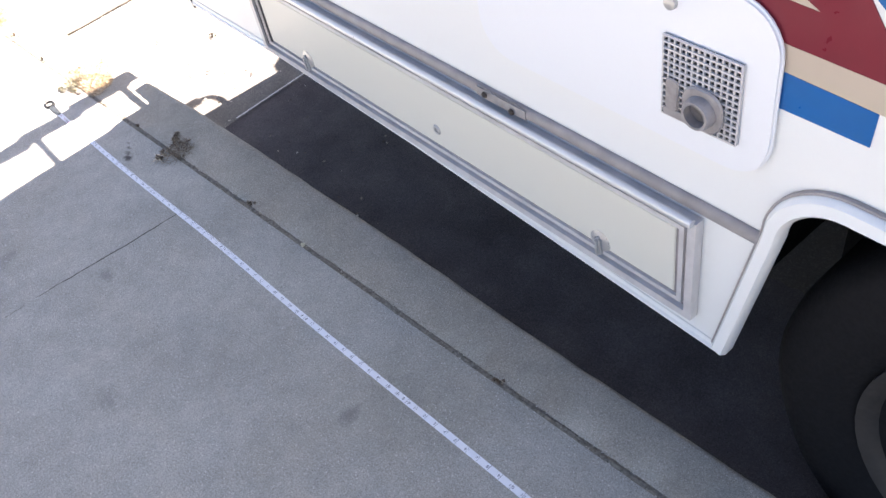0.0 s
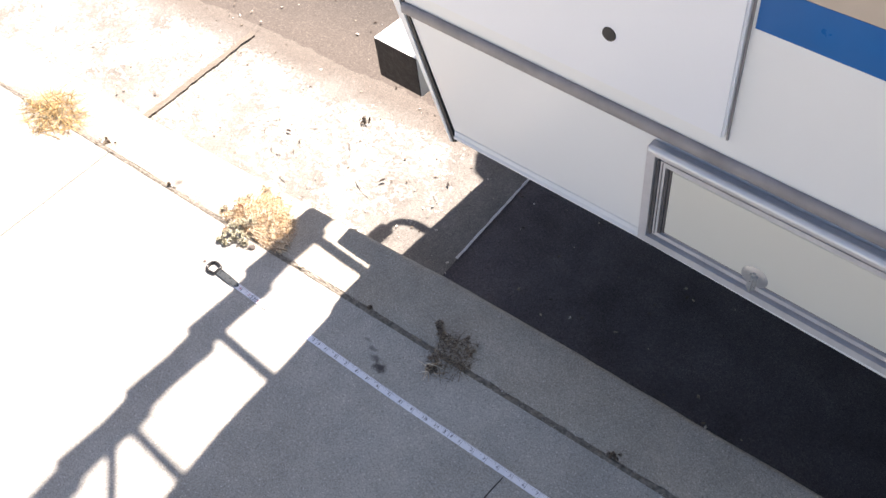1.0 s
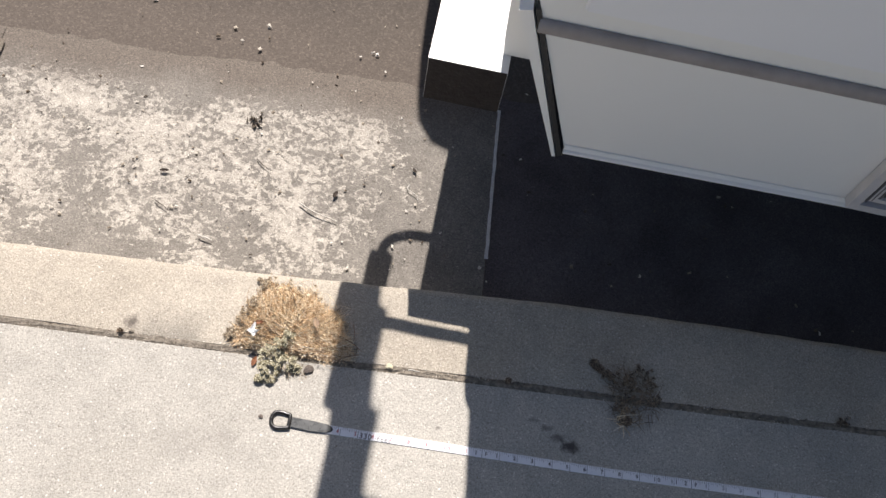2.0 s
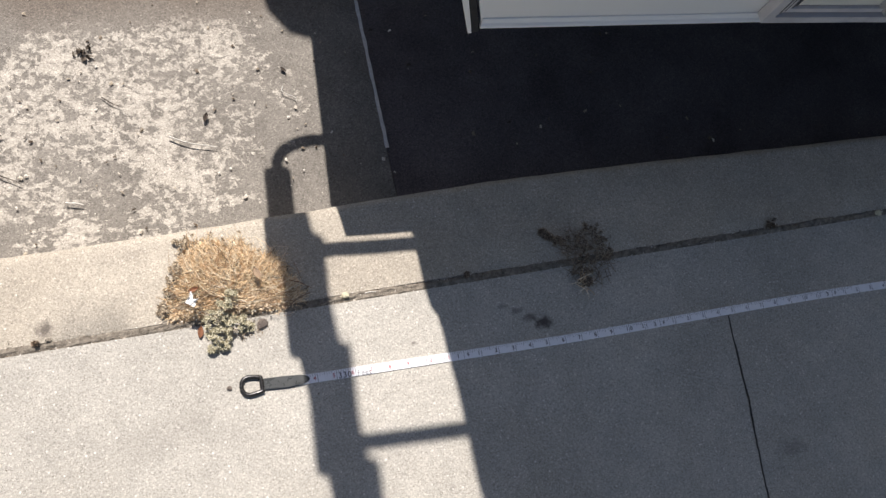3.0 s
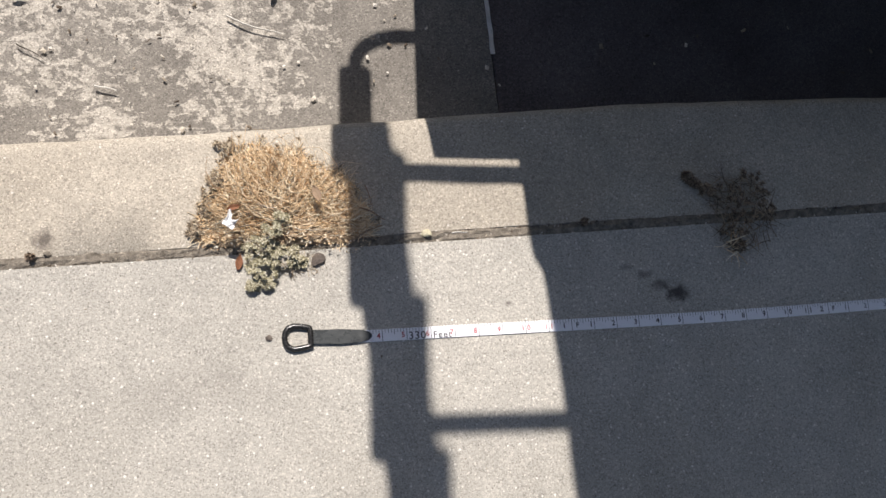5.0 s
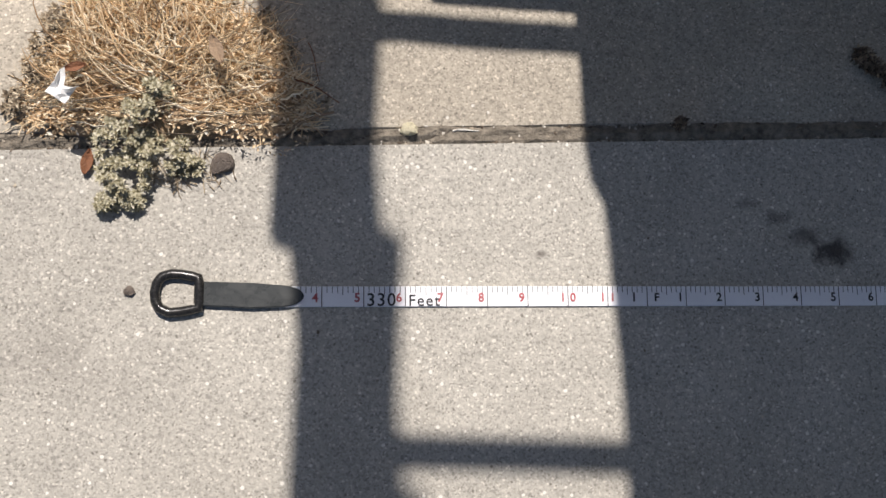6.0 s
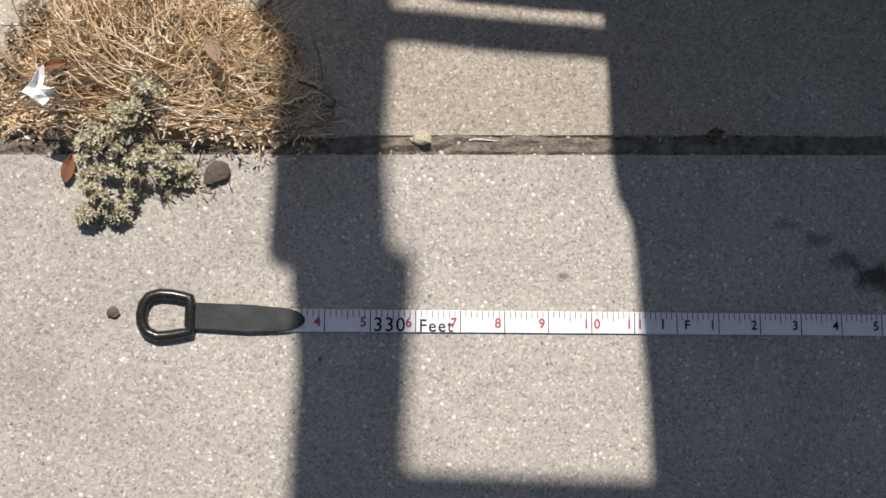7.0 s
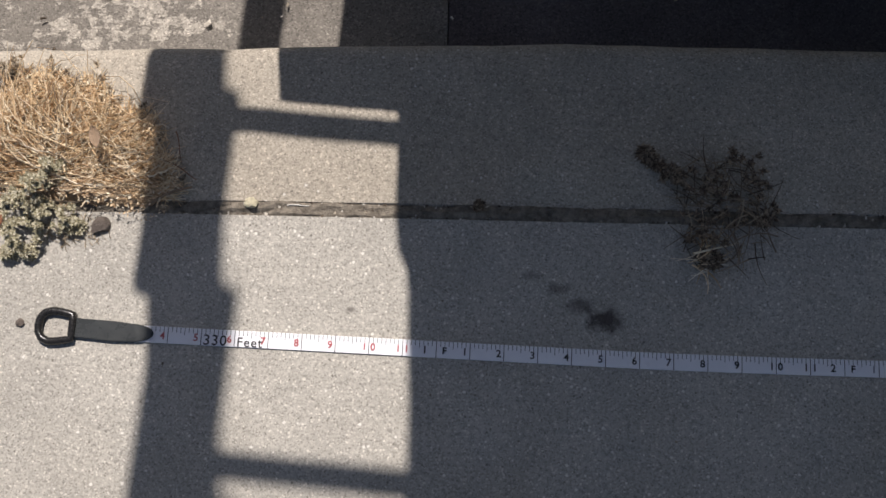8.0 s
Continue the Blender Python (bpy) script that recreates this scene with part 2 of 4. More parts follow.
HAY = straw("dry_grass", (0.0, (0.33, 0.21, 0.115)), (0.2, (0.62, 0.44, 0.265)), (0.55, (0.85, 0.67, 0.44)), (0.85, (0.94, 0.83, 0.63)), (1.0, (0.95, 0.90, 0.77)))
YELLOWED = straw("yellowed_grass", (0.0, (0.15, 0.09, 0.04)), (0.4, (0.42, 0.27, 0.11)), (1.0, (0.70, 0.50, 0.24)))
SAGE = straw("grey_green_leaves", (0.0, (0.18, 0.155, 0.09)), (0.4, (0.39, 0.36, 0.24)), (0.85, (0.60, 0.56, 0.42)), (1.0, (0.76, 0.70, 0.56)))
BROWNGRASS = straw("brown_weed", (0.0, (0.10, 0.07, 0.05)), (0.5, (0.24, 0.18, 0.13)), (1.0, (0.46, 0.37, 0.26)))
WITHERED = straw("withered_leaves", (0.0, (0.15, 0.115, 0.08)), (0.5, (0.34, 0.275, 0.195)), (1.0, (0.62, 0.53, 0.39)))

for dull in (TYRE, UNDER):
    dull.node_tree.nodes["Principled BSDF"].inputs["Specular IOR Level"].default_value = 0.12


# ---- mesh helpers ----
def part(name, bm, material, parent=None, label=""):
    """Links a bmesh (or a mesh) as one object under its thing."""
    if isinstance(bm, bpy.types.Mesh):
        me = bm
    else:
        me = bpy.data.meshes.new(name)
        bmesh.ops.recalc_face_normals(bm, faces=bm.faces)
        bm.to_mesh(me)
        bm.free()
    if material and not me.materials:
        me.materials.append(material)
    ob = new(name, me)
    ob.parent = parent
    return tagged(ob, label)


def smooth(ob, angle=40):
    me = ob.data
    me.polygons.foreach_set("use_smooth", [True] * len(me.polygons))
    me.set_sharp_from_angle(angle=radians(angle))
    return ob


def bevelled(bm, width, segments=1, sharp=30):
    edges = [e for e in bm.edges if len(e.link_faces) == 2 and e.calc_face_angle() > radians(sharp)]
    bmesh.ops.bevel(bm, geom=edges, offset=width, segments=segments, affect="EDGES", clamp_overlap=True)
    return bm


def box(x0, x1, y0, y1, z0, z1, bevel=0.0, segments=1):
    bm = bmesh.new()
    bmesh.ops.create_cube(bm, size=1)
    for v in bm.verts:
        v.co = Vector(((x0 + x1) / 2 + v.co.x * (x1 - x0), (y0 + y1) / 2 + v.co.y * (y1 - y0), (z0 + z1) / 2 + v.co.z * (z1 - z0)))
    return bevelled(bm, bevel, segments) if bevel else bm


def prism(outline, axis, a, b, bevel=0.0, segments=1):
    """An outline of 2D points drawn out along an axis from a to b."""
    at = {"x": lambda p, d: (d, p[0], p[1]), "y": lambda p, d: (p[0], d, p[1]), "z": lambda p, d: (p[0], p[1], d)}[axis]
    bm = bmesh.new()
    n = len(outline)
    lo, hi = [bm.verts.new(at(p, a)) for p in outline], [bm.verts.new(at(p, b)) for p in outline]
    bm.faces.new(lo)
    bm.faces.new(hi)
    for i in range(n):
        bm.faces.new((lo[i], lo[(i + 1) % n], hi[(i + 1) % n], hi[i]))
    bmesh.ops.recalc_face_normals(bm, faces=bm.faces)
    return bevelled(bm, bevel, segments, 50) if bevel else bm


def rounded(x0, x1, y0, y1, r, steps=6):
    pts = []
    for cx, cy, a in ((x1 - r, y0 + r, -90), (x1 - r, y1 - r, 0), (x0 + r, y1 - r, 90), (x0 + r, y0 + r, 180)):
        pts += [(cx + r * math.cos(radians(a + 90 * k / steps)), cy + r * math.sin(radians(a + 90 * k / steps))) for k in range(steps + 1)]
    return pts


def lathe(profile, centre, axis_turn, steps=48):
    """A profile of (radius, height) turned about an axis; axis_turn stands local z up along it."""
    bm = bmesh.new()
    rings = [[bm.verts.new((r * math.cos(2 * math.pi * k / steps), r * math.sin(2 * math.pi * k / steps), h)) for k in range(steps)] for r, h in profile]
    for p, q in zip(rings, rings[1:]):
        for k in range(steps):
            bm.faces.new((p[k], p[(k + 1) % steps], q[(k + 1) % steps], q[k]))
    bm.faces.new(rings[0])
    bm.faces.new(rings[-1])
    bmesh.ops.transform(bm, matrix=Matrix.Translation(centre) @ axis_turn, verts=bm.verts)
    return bm


def tube(points, radius, sides=10, closed=False):
    """A round bar along points."""
    bm = bmesh.new()
    pts = [Vector(p) for p in points]
    rings = []
    up = Vector((0.123, 0.456, 0.88)).normalized()
    n = len(pts)
    for i, p in enumerate(pts):
        a = pts[(i - 1) % n] if closed or i else p
        b = pts[(i + 1) % n] if closed or i < n - 1 else p
        way = (b - a).normalized()
        side = way.cross(up).normalized()
        other = side.cross(way)
        r = radius[i] if isinstance(radius, (list, tuple)) else radius
        rings.append([bm.verts.new(p + r * (math.cos(2 * math.pi * k / sides) * side + math.sin(2 * math.pi * k / sides) * other)) for k in range(sides)])
    for p, q in zip(rings, rings[1:] + (rings[:1] if closed else [])):
        for k in range(sides):
            bm.faces.new((p[k], p[(k + 1) % sides], q[(k + 1) % sides], q[k]))
    if not closed:
        bm.faces.new(rings[0])
        bm.faces.new(rings[-1])
    return bm


def join(*parts):
    out = bmesh.new()
    for bm in parts:
        me = bpy.data.meshes.new("piece")
        bm.to_mesh(me)
        bm.free()
        out.from_mesh(me)
        bpy.data.meshes.remove(me)
    return out


def written(text, size, material, name, weight=0.0):
    """Flat lettering as a mesh, its baseline at the origin."""
    curve = bpy.data.curves.new("letters", "FONT")
    curve.body, curve.size, curve.offset, curve.resolution_u = text, size, weight, 3
    curve.align_x = "CENTER"
    curve.space_character = 1.12
    ob = bpy.data.objects.new("letters", curve)
    scene.collection.objects.link(ob)
    me = bpy.data.meshes.new_from_object(ob.evaluated_get(bpy.context.evaluated_depsgraph_get()))
    bpy.data.objects.remove(ob)
    me.materials.clear()
    me.materials.append(material)
    me.name = name
    return me


# ---- street: everything along the kerb line, which runs slightly askew to the tape ----
ALONG = Matrix.Translation((0.16, 0.11, 0)) @ pose(0, 0, 0, 0, 0, 1.7)
ROAD = -0.17


def along(ob):
    ob.matrix_world = ALONG
    return ob


def swept_ground():
    """One sheet: unseen pale bounce ground behind the pavement, a bed under it, the asphalt road, out to the horizon.
    """
    bm = bmesh.new()
    profile = [(-900, -0.02), (-1.45, -0.02), (-1.44, -0.24), (0.56, -0.24), (0.60, ROAD - 0.004), (0.9, ROAD + 0.004), (4.5, ROAD + 0.07), (9, ROAD), (900, ROAD)]
    xs = [-900, -30, -6, 6, 30, 900]
    grid = [[bm.verts.new((x, y, z)) for y, z in profile] for x in xs]
    for a, b in zip(grid, grid[1:]):
        for k in range(len(profile) - 1):
            bm.faces.new((a[k], b[k], b[k + 1], a[k + 1])).material_index = 0 if k < 2 else 1
    me = bpy.data.meshes.new("ground")
    bm.to_mesh(me)
    bm.free()
    me.materials.append(BOUNCEGROUND)
    me.materials.append(ASPHALT)
    return me


ground = along(part("ground", swept_ground(), None))
tagged(ground, "grey-brown asphalt road and unseen pale ground that bounces light", "ground", kind="structure")

pavement = along(new("pavement"))
tagged(pavement, "pale grey sidewalk of cast concrete slabs beside the kerb", "pavement", kind="structure")
SLABS = (-5.177, -4.031, -2.885, -1.739, -0.593, 6.0)
for x0, x1 in zip(SLABS, SLABS[1:]):
    part("slab", box(x0 + 0.0009, x1 - 0.0009, -1.43, -0.006, -0.12, 0.0, 0.0015, 2), PAVEMENT, pavement)


def crack_mesh():
    """A wandering hairline crack, packed with dirt, that breaks up as it runs away from the kerb."""
    bm = bmesh.new()
    last = None
    for k in range(96):
        y = -0.121 - 0.0044 * k
        x = float(np.interp(-y, (0.128, 0.25, 0.42, 0.75), (0.561, 0.552, 0.531, 0.512))) + 0.0022 * noise.noise((0, y * 22, 3)) + 0.0009 * noise.noise((0, y * 90, 6))
        half = (0.0016 + 0.0008 * noise.noise((4, y * 35, 0))) * min(1.0, 0.35 + k / 12) * (1 - 0.7 * max(0, k - 40) / 56)
        if k > 58 and noise.noise((9, y * 26, 1)) > 0.10 or half < 0.0003:
            last = None
            continue
        row = [bm.verts.new((x + o * half, y, z)) for o, z in ((-1, 0.0004), (0, 0.0007), (1, 0.0004))]
        if last:
            for a in (0, 1):
                bm.faces.new((last[a], last[a + 1], row[a + 1], row[a]))
        last = row
    return bm


part("crack", crack_mesh(), CRACK, pavement, "dark dirt-packed hairline crack")


def kerb_mesh():
    """Kerb with a rounded nose and a slightly battered face; its edges wander a little."""
    nose = [(0.121 + 0.016 * math.sin(radians(a)), -0.016 + 0.016 * math.cos(radians(a))) for a in range(0, 91, 15)]
    line = [(0.002, -0.2), (0.002, -0.0025), (0.004, 0.0), (0.06, 0.001)] + nose + [(0.146, ROAD + 0.01), (0.148, -0.2)]
    bm = bmesh.new()
    xs = np.arange(-6, 6.01, 0.03)
    rows = []
    for x in xs:
        row = []
        edge = float(np.mean([np.interp(x + d, (-0.8, -0.1, 0.2, 0.55, 0.95, 1.5, 2.0), (-0.017, -0.006, 0.007, 0.005, -0.001, -0.020, -0.026)) for d in np.linspace(-0.25, 0.25, 11)]))
        for y, z in line:
            w = 0.003 * noise.noise((x * 2.0, 0, 0)) + 0.0016 * noise.noise((x * 19, y * 9, 3))
            row.append(bm.verts.new((x, y + (w + edge if y > 0.1 else w * 0.6), z + (0.0015 * noise.noise((x * 13, y * 20, 9)) if z > -0.1 else 0))))
        rows.append(row)
    for a, b in zip(rows, rows[1:]):
        for k in range(len(line) - 1):
            bm.faces.new((a[k], b[k], b[k + 1], a[k + 1]))
    return bm


kerb = smooth(along(part("kerb", kerb_mesh(), CURB)), 50)
tagged(kerb, "sandy tan concrete kerb with a worn rounded edge", "kerb", kind="structure")

# gutter pans between the kerb and the asphalt, with a ragged outer edge
gutter = along(new("gutter"))
tagged(gutter, "stained concrete gutter pan with flaking pale patches", "gutter", kind="structure")


def pan_mesh(x0, x1, near, far):
    bm = bmesh.new()
    nx = max(2, int((x1 - x0) / 0.02))
    ny = 16
    rows = []
    for i in range(nx + 1):
        x = x0 + (x1 - x0) * i / nx
        row = []
        for j in range(ny + 1):
            s = j / ny
            ragged = 0.02 * noise.noise((x * 5, 2, 0)) + 0.012 * noise.noise((x * 31, 5, 0))
            y = near + (far + ragged - near) * s
            z = ROAD - 0.002 + 0.006 * abs(s - 0.25) + 0.0012 * noise.noise((x * 15, y * 15, 4))
            if j == ny:
                z -= 0.003
            row.append(bm.verts.new((x, y, z)))
        rows.append(row)
    for a, b in zip(rows, rows[1:]):
        for k in range(ny):
            bm.faces.new((a[k], b[k], b[k + 1], a[k + 1]))
    return bm


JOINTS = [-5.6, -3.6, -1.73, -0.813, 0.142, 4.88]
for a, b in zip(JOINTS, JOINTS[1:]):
    smooth(part("gutter_pan", pan_mesh(a + 0.0006, b - 0.0006, 0.10, 0.635), DARKPAN if b > 1 else GUTTER, gutter))
for x, m, w in ((0.142, SAND, 0.0042), (-0.813, SILT, 0.014)):
    bm = bmesh.new()
    ys = np.linspace(0.28 if m is SAND else 0.16, 0.60, 60)
    left = [bm.verts.new((x - w * (0.7 + 0.4 * noise.noise((y * 40, x, 0))), y, ROAD + 0.0040 + 0.006 * abs((y - 0.15) / 0.45 - 0.25))) for y in ys]
    right = [bm.verts.new((x + w * (0.7 + 0.4 * noise.noise((y * 43, x, 5))), y, ROAD + 0.0040 + 0.006 * abs((y - 0.15) / 0.45 - 0.25))) for y in ys]
    for i in range(len(ys) - 1):
        bm.faces.new((left[i], right[i], right[i + 1], left[i + 1]))
    part("joint_fill", bm, m, gutter, "pale sand-filled joint" if m is SAND else "brown dirt-filled joint")


def joint_dirt():
    """Dirt packed into the long joint between kerb and pavement, lumpy and uneven."""
    bm = bmesh.new()
    xs = np.arange(-5, 5, 0.012)
    rows = []
    for x in xs:
        wide = 0.0078 + 0.003 * noise.noise((x * 6, 1, 1)) + 0.003 * noise.noise((x * 37, 1, 4))
        rows.append([bm.verts.new((x, -0.009 + (wide + 0.006) * s, -0.0016 + 0.0024 * math.sin(math.pi * s) + 0.0032 * noise.noise((x * 60, s * 3, 2)) )) for s in (0, 0.25, 0.5, 0.75, 1)])
    for a, b in zip(rows, rows[1:]):
        for k in range(4):
            bm.faces.new((a[k], b[k], b[k + 1], a[k + 1]))
    return bm


tagged(along(part("joint_dirt", joint_dirt(), SOIL)), "dark crumbly dirt packed in the kerb joint", "dirt", kind="stuff")

# ---- motorhome ----
LIFT = -ROAD
rv = new("motorhome")
rv.matrix_world = Matrix.Translation((0.344, 0.385, ROAD)) @ pose(0, 0, 0, 0, 0, -2.58)
tagged(rv, "white motorhome with blue, beige and maroon stripes parked at the kerb", "motorhome")


def rv_part(name, bm, material, parent=None, label="", soft=0):
    """A part in the vehicle's own measures: u along its side, v inwards, heights above the pavement."""
    if not parent:
        bmesh.ops.translate(bm, verts=bm.verts, vec=(0, 0, LIFT))
        ob = part(name, bm, material, rv, label)
    else:
        bmesh.ops.translate(bm, verts=bm.verts, vec=(0, 0, LIFT))
        ob = part(name, bm, material, parent, label)
    return smooth(ob, soft) if soft else ob


def arch(grow, start=1.622, end=2.40, top=0.563, r=0.075, low=0.222, steps=10):
    """The wheel arch opening, from its rear foot over the wheel to its front foot."""
    a, b, t = start - grow, end + grow, top + grow
    r += grow
    lean = 0.055
    pts = [(a, low)]
    pts += [(a + lean + r - r * math.cos(radians(k * 90 / steps)), t - r + r * math.sin(radians(k * 90 / steps))) for k in range(steps + 1)]
    pts += [(b - lean - r + r * math.sin(radians(k * 90 / steps)), t - r + r * math.cos(radians(k * 90 / steps))) for k in range(steps + 1)]
    return pts + [(b, low)]


BOTTOM = [(0.0, 0.228), (0.39, 0.239), (0.9, 0.233), (1.35, 0.216), (1.6, 0.206)]
outline = [(u, z + 0.006) for u, z in BOTTOM] + arch(0.018) + [(5.6, 0.222), (5.6, 2.72), (-0.108, 2.72), (-0.104, 1.12), (-0.098, 0.69), (-0.095, 0.52)]
rv_part("side_wall", prism(outline, "y", 0.0, 0.035), GELCOAT, label="white gelcoat side wall with a slanted rear corner")
rear = [(-0.111, 0.34), (-0.1146, 0.38), (-0.118, 0.445), (-0.1222, 0.505), (-0.1222, 0.552), (-0.1165, 0.572), (-0.117, 0.605), (-0.1198, 0.66), (-0.1222, 0.73), (-0.1264, 0.795), (-0.135, 0.91), (-0.1395, 1.02), (-0.142, 1.6), (-0.145, 2.72), (-0.08, 2.72), (-0.06, 0.34)]
rv_part("rear_wall", prism(rear, "y", 0.05, 2.3), GELCOAT)
rv_part("far_wall", prism([(0.0, 0.222), (5.6, 0.222), (5.6, 2.72), (-0.13, 2.72), (-0.11, 0.545)], "y", 2.31, 2.345), GELCOAT)
rv_part("front_wall", box(5.56, 5.61, 0.04, 2.3, 0.222, 2.72, 0.004), GELCOAT)
rv_part("roof", box(-0.13, 5.61, 0.0, 2.345, 2.722, 2.78, 0.02, 3), GELCOAT)
rv_part("floor_pan", box(0.03, 1.55, 0.05, 2.3, 0.28, 0.33), UNDER)
rv_part("floor_pan", box(2.45, 5.55, 0.05, 2.3, 0.28, 0.33), UNDER)
rv_part("frame_rail", box(-0.05, 5.5, 0.62, 0.70, 0.12, 0.28, 0.005), UNDER)
rv_part("frame_rail", box(-0.05, 5.5, 1.62, 1.70, 0.12, 0.28, 0.005), UNDER)
rv_part("wheel_well", join(box(1.56, 2.46, 0.04, 0.42, 0.60, 0.62), box(1.56, 1.58, 0.04, 0.42, 0.24, 0.60), box(2.44, 2.46, 0.04, 0.42, 0.24, 0.60), box(1.56, 2.46, 0.42, 0.44, 0.0, 0.62)), UNDER)

# mouldings
rail = [(-0.001 - 0.008 * math.sin(radians(a)), 0.4665 - 0.0115 * math.cos(radians(a))) for a in range(0, 181, 15)]
rv_part("rub_rail", prism(rail, "x", -0.083, 1.655), GREYTRIM, label="grey rub rail moulding", soft=35)
sill = [(0.012, -0.003), (-0.004, -0.003), (-0.006, -0.001), (-0.006, 0.004), (-0.003, 0.006), (-0.003, 0.012), (-0.002, 0.014), (-0.0005, 0.0145)]
bm = bmesh.new()
sections = [[bm.verts.new((u, v, z0 + h)) for v, h in sill] for u, z0 in BOTTOM]
for a, b in zip(sections, sections[1:]):
    for k in range(len(sill) - 1):
        bm.faces.new((a[k], b[k], b[k + 1], a[k + 1]))
for end in (sections[0], sections[-1]):
    bm.faces.new(end)
rv_part("bottom_trim", bm, GELCOAT, label="white bottom trim strip", soft=30)


def slope_strip(off0, off1, v0, v1, foot):
    """A strip along the slanted rear corner edge."""
    a, b = Vector((0.0, 0.216)), Vector((-0.0842, 0.485))
    c = Vector((-0.0862, 0.492))
    n = Vector((-(b - a).y, (b - a).x)).normalized()
    m = Vector((-(c - b).y, (c - b).x)).normalized()
    pts = [a + n * off0, a + n * foot, b + (n + m) / 2 * off1, c + m * off1, c + m * off0, b + (n + m) / 2 * off0]
    return prism([(p.x, p.y) for p in pts], "y", v0, v1)


rv_part("corner_seal", slope_strip(-0.001, 0.005, -0.003, 0.03, 0.007), DARKSEAL)
rv_part("corner_moulding", slope_strip(0.008, 0.024, -0.004, 0.034, 0.013), GELCOAT)

# wheel arch trim
inner, outer_line = arch(0.0), arch(0.026)
bm = bmesh.new()
ring = []
for (a, b), (c, d) in zip(inner, outer_line):
    b2, d2 = max(b, 0.206), max(d, 0.206)
    ring.append([bm.verts.new(p) for p in ((a, 0.004, b2), (a, -0.012, b2), (a * 0.8 + c * 0.2, -0.018, b2 * 0.8 + d2 * 0.2), (c * 0.8 + a * 0.2, -0.016, d2 * 0.8 + b2 * 0.2), (c, -0.008, d2), (c, -0.001, d2))])
for p, q in zip(ring, ring[1:]):
    for k in range(5):
        bm.faces.new((p[k], p[k + 1], q[k + 1], q[k]))
bm.faces.new(ring[0])
rv_part("wheel_arch_trim", bm, GELCOAT, label="white wheel arch trim", soft=45)
lip_in, lip_out = arch(0.0265), arch(0.0295)
bm = bmesh.new()
lip = [[bm.verts.new((a, v, max(b, 0.208))) for (a, b), v in ((p, -0.0015), (p, -0.0075), (q, -0.0065), (q, -0.0005))] for p, q in zip(lip_in, lip_out)]
for p, q in zip(lip, lip[1:]):
    for k in range(3):
        bm.faces.new((p[k], p[k + 1], q[k + 1], q[k]))
rv_part("arch_seal", bm, GREYTRIM, label="grey sealant bead along the arch", soft=45)

# striping: thin vinyl laid on the wall
rv_part("blue_stripe", prism([(0.495, 0.678), (1.75, 0.664), (1.752, 0.706), (1.2, 0.733), (0.495, 0.733)], "y", -0.0012, 0.0), BLUE, label="bright blue vinyl stripe")
rv_part("beige_stripe", prism([(0.495, 0.7335), (1.2, 0.7335), (1.752, 0.7065), (1.90, 0.70), (1.90, 0.735), (1.65, 0.744), (1.2, 0.774), (0.495, 0.774)], "y", -0.0011, 0.0), BEIGE, label="beige vinyl stripe")
rv_part("maroon_stripe", prism([(0.495, 0.7745), (1.2, 0.7745), (1.65, 0.7445), (1.90, 0.7355), (1.90, 0.70), (2.3, 0.66), (2.0, 0.74), (1.755, 0.775), (1.715, 0.83), (1.60, 0.83), (1.677, 0.791), (1.3, 0.81), (0.495, 0.812)], "y", -0.0013, 0.0), RED, label="maroon vinyl stripe")
rv_part("beige_stripe", prism([(0.495, 0.8125), (1.3, 0.8105), (1.676, 0.7915), (1.598, 0.831), (1.4, 0.85), (0.495, 0.85)], "y", -0.0012, 0.0), BEIGE, label="beige vinyl stripe")
rv_part("beige_stripe", prism([(1.757, 0.7755), (2.0, 0.7405), (2.35, 0.68), (2.35, 0.72), (1.74, 0.812)], "y", -0.0012, 0.0), BEIGE, label="beige vinyl stripe")
rv_part("blue_stripe", prism([(1.739, 0.8125), (2.35, 0.7205), (2.35, 0.80), (1.70, 0.86), (1.716, 0.8305)], "y", -0.0012, 0.0), BLUE, label="bright blue vinyl stripe")

# long compartment door
U0, U1, Z0, Z1 = 0.388, 1.562, 0.254, 0.447


def frame_ring(u0, u1, z0, z1, w, v_out, v_in, bevel):
    bm = bmesh.new()
    vs = []
    for (a, b, c, d) in ((u0, u1, z0, z1), (u0 + w, u1 - w, z0 + w, z1 - w)):
        for v in (v_in, v_out):
            vs.append([bm.verts.new(p) for p in ((a, v, c), (b, v, c), (b, v, d), (a, v, d))])
    oi, oo, ii, io = vs
    for k in range(4):
        j = (k + 1) % 4
        bm.faces.new((oi[k], oi[j], oo[j], oo[k]))
        bm.faces.new((oo[k], oo[j], io[j], io[k]))
        bm.faces.new((io[k], io[j], ii[j], ii[k]))
    return bevelled(bm, bevel, 2, 40)


door = rv_part("compartment_door", box(U0 + 0.016, U1 - 0.016, -0.006, -0.001, Z0 + 0.016, Z1 - 0.014, 0.001), CREAM, label="cream panel of a long storage door")
rv_part("door_frame", frame_ring(U0, U1, Z0, Z1, 0.013, -0.017, -0.001, 0.003), ALU, door, "aluminium door frame", 40)
rv_part("door_seal", frame_ring(U0 + 0.013, U1 - 0.013, Z0 + 0.013, Z1 - 0.013, 0.026, -0.008, -0.001, 0.001), GREYTRIM, door)
rv_part("door_moulding", frame_ring(U0 + 0.021, U1 - 0.021, Z0 + 0.020, Z1 - 0.020, 0.008, -0.013, -0.005, 0.0015), ALU, door, "", 40)
rv_part("hinge_strip", box(U0 + 0.004, U1 - 0.004, -0.0125, -0.004, Z1 - 0.0145, Z1 - 0.009), DARKTRIM, door, "dark strip under the hinge")
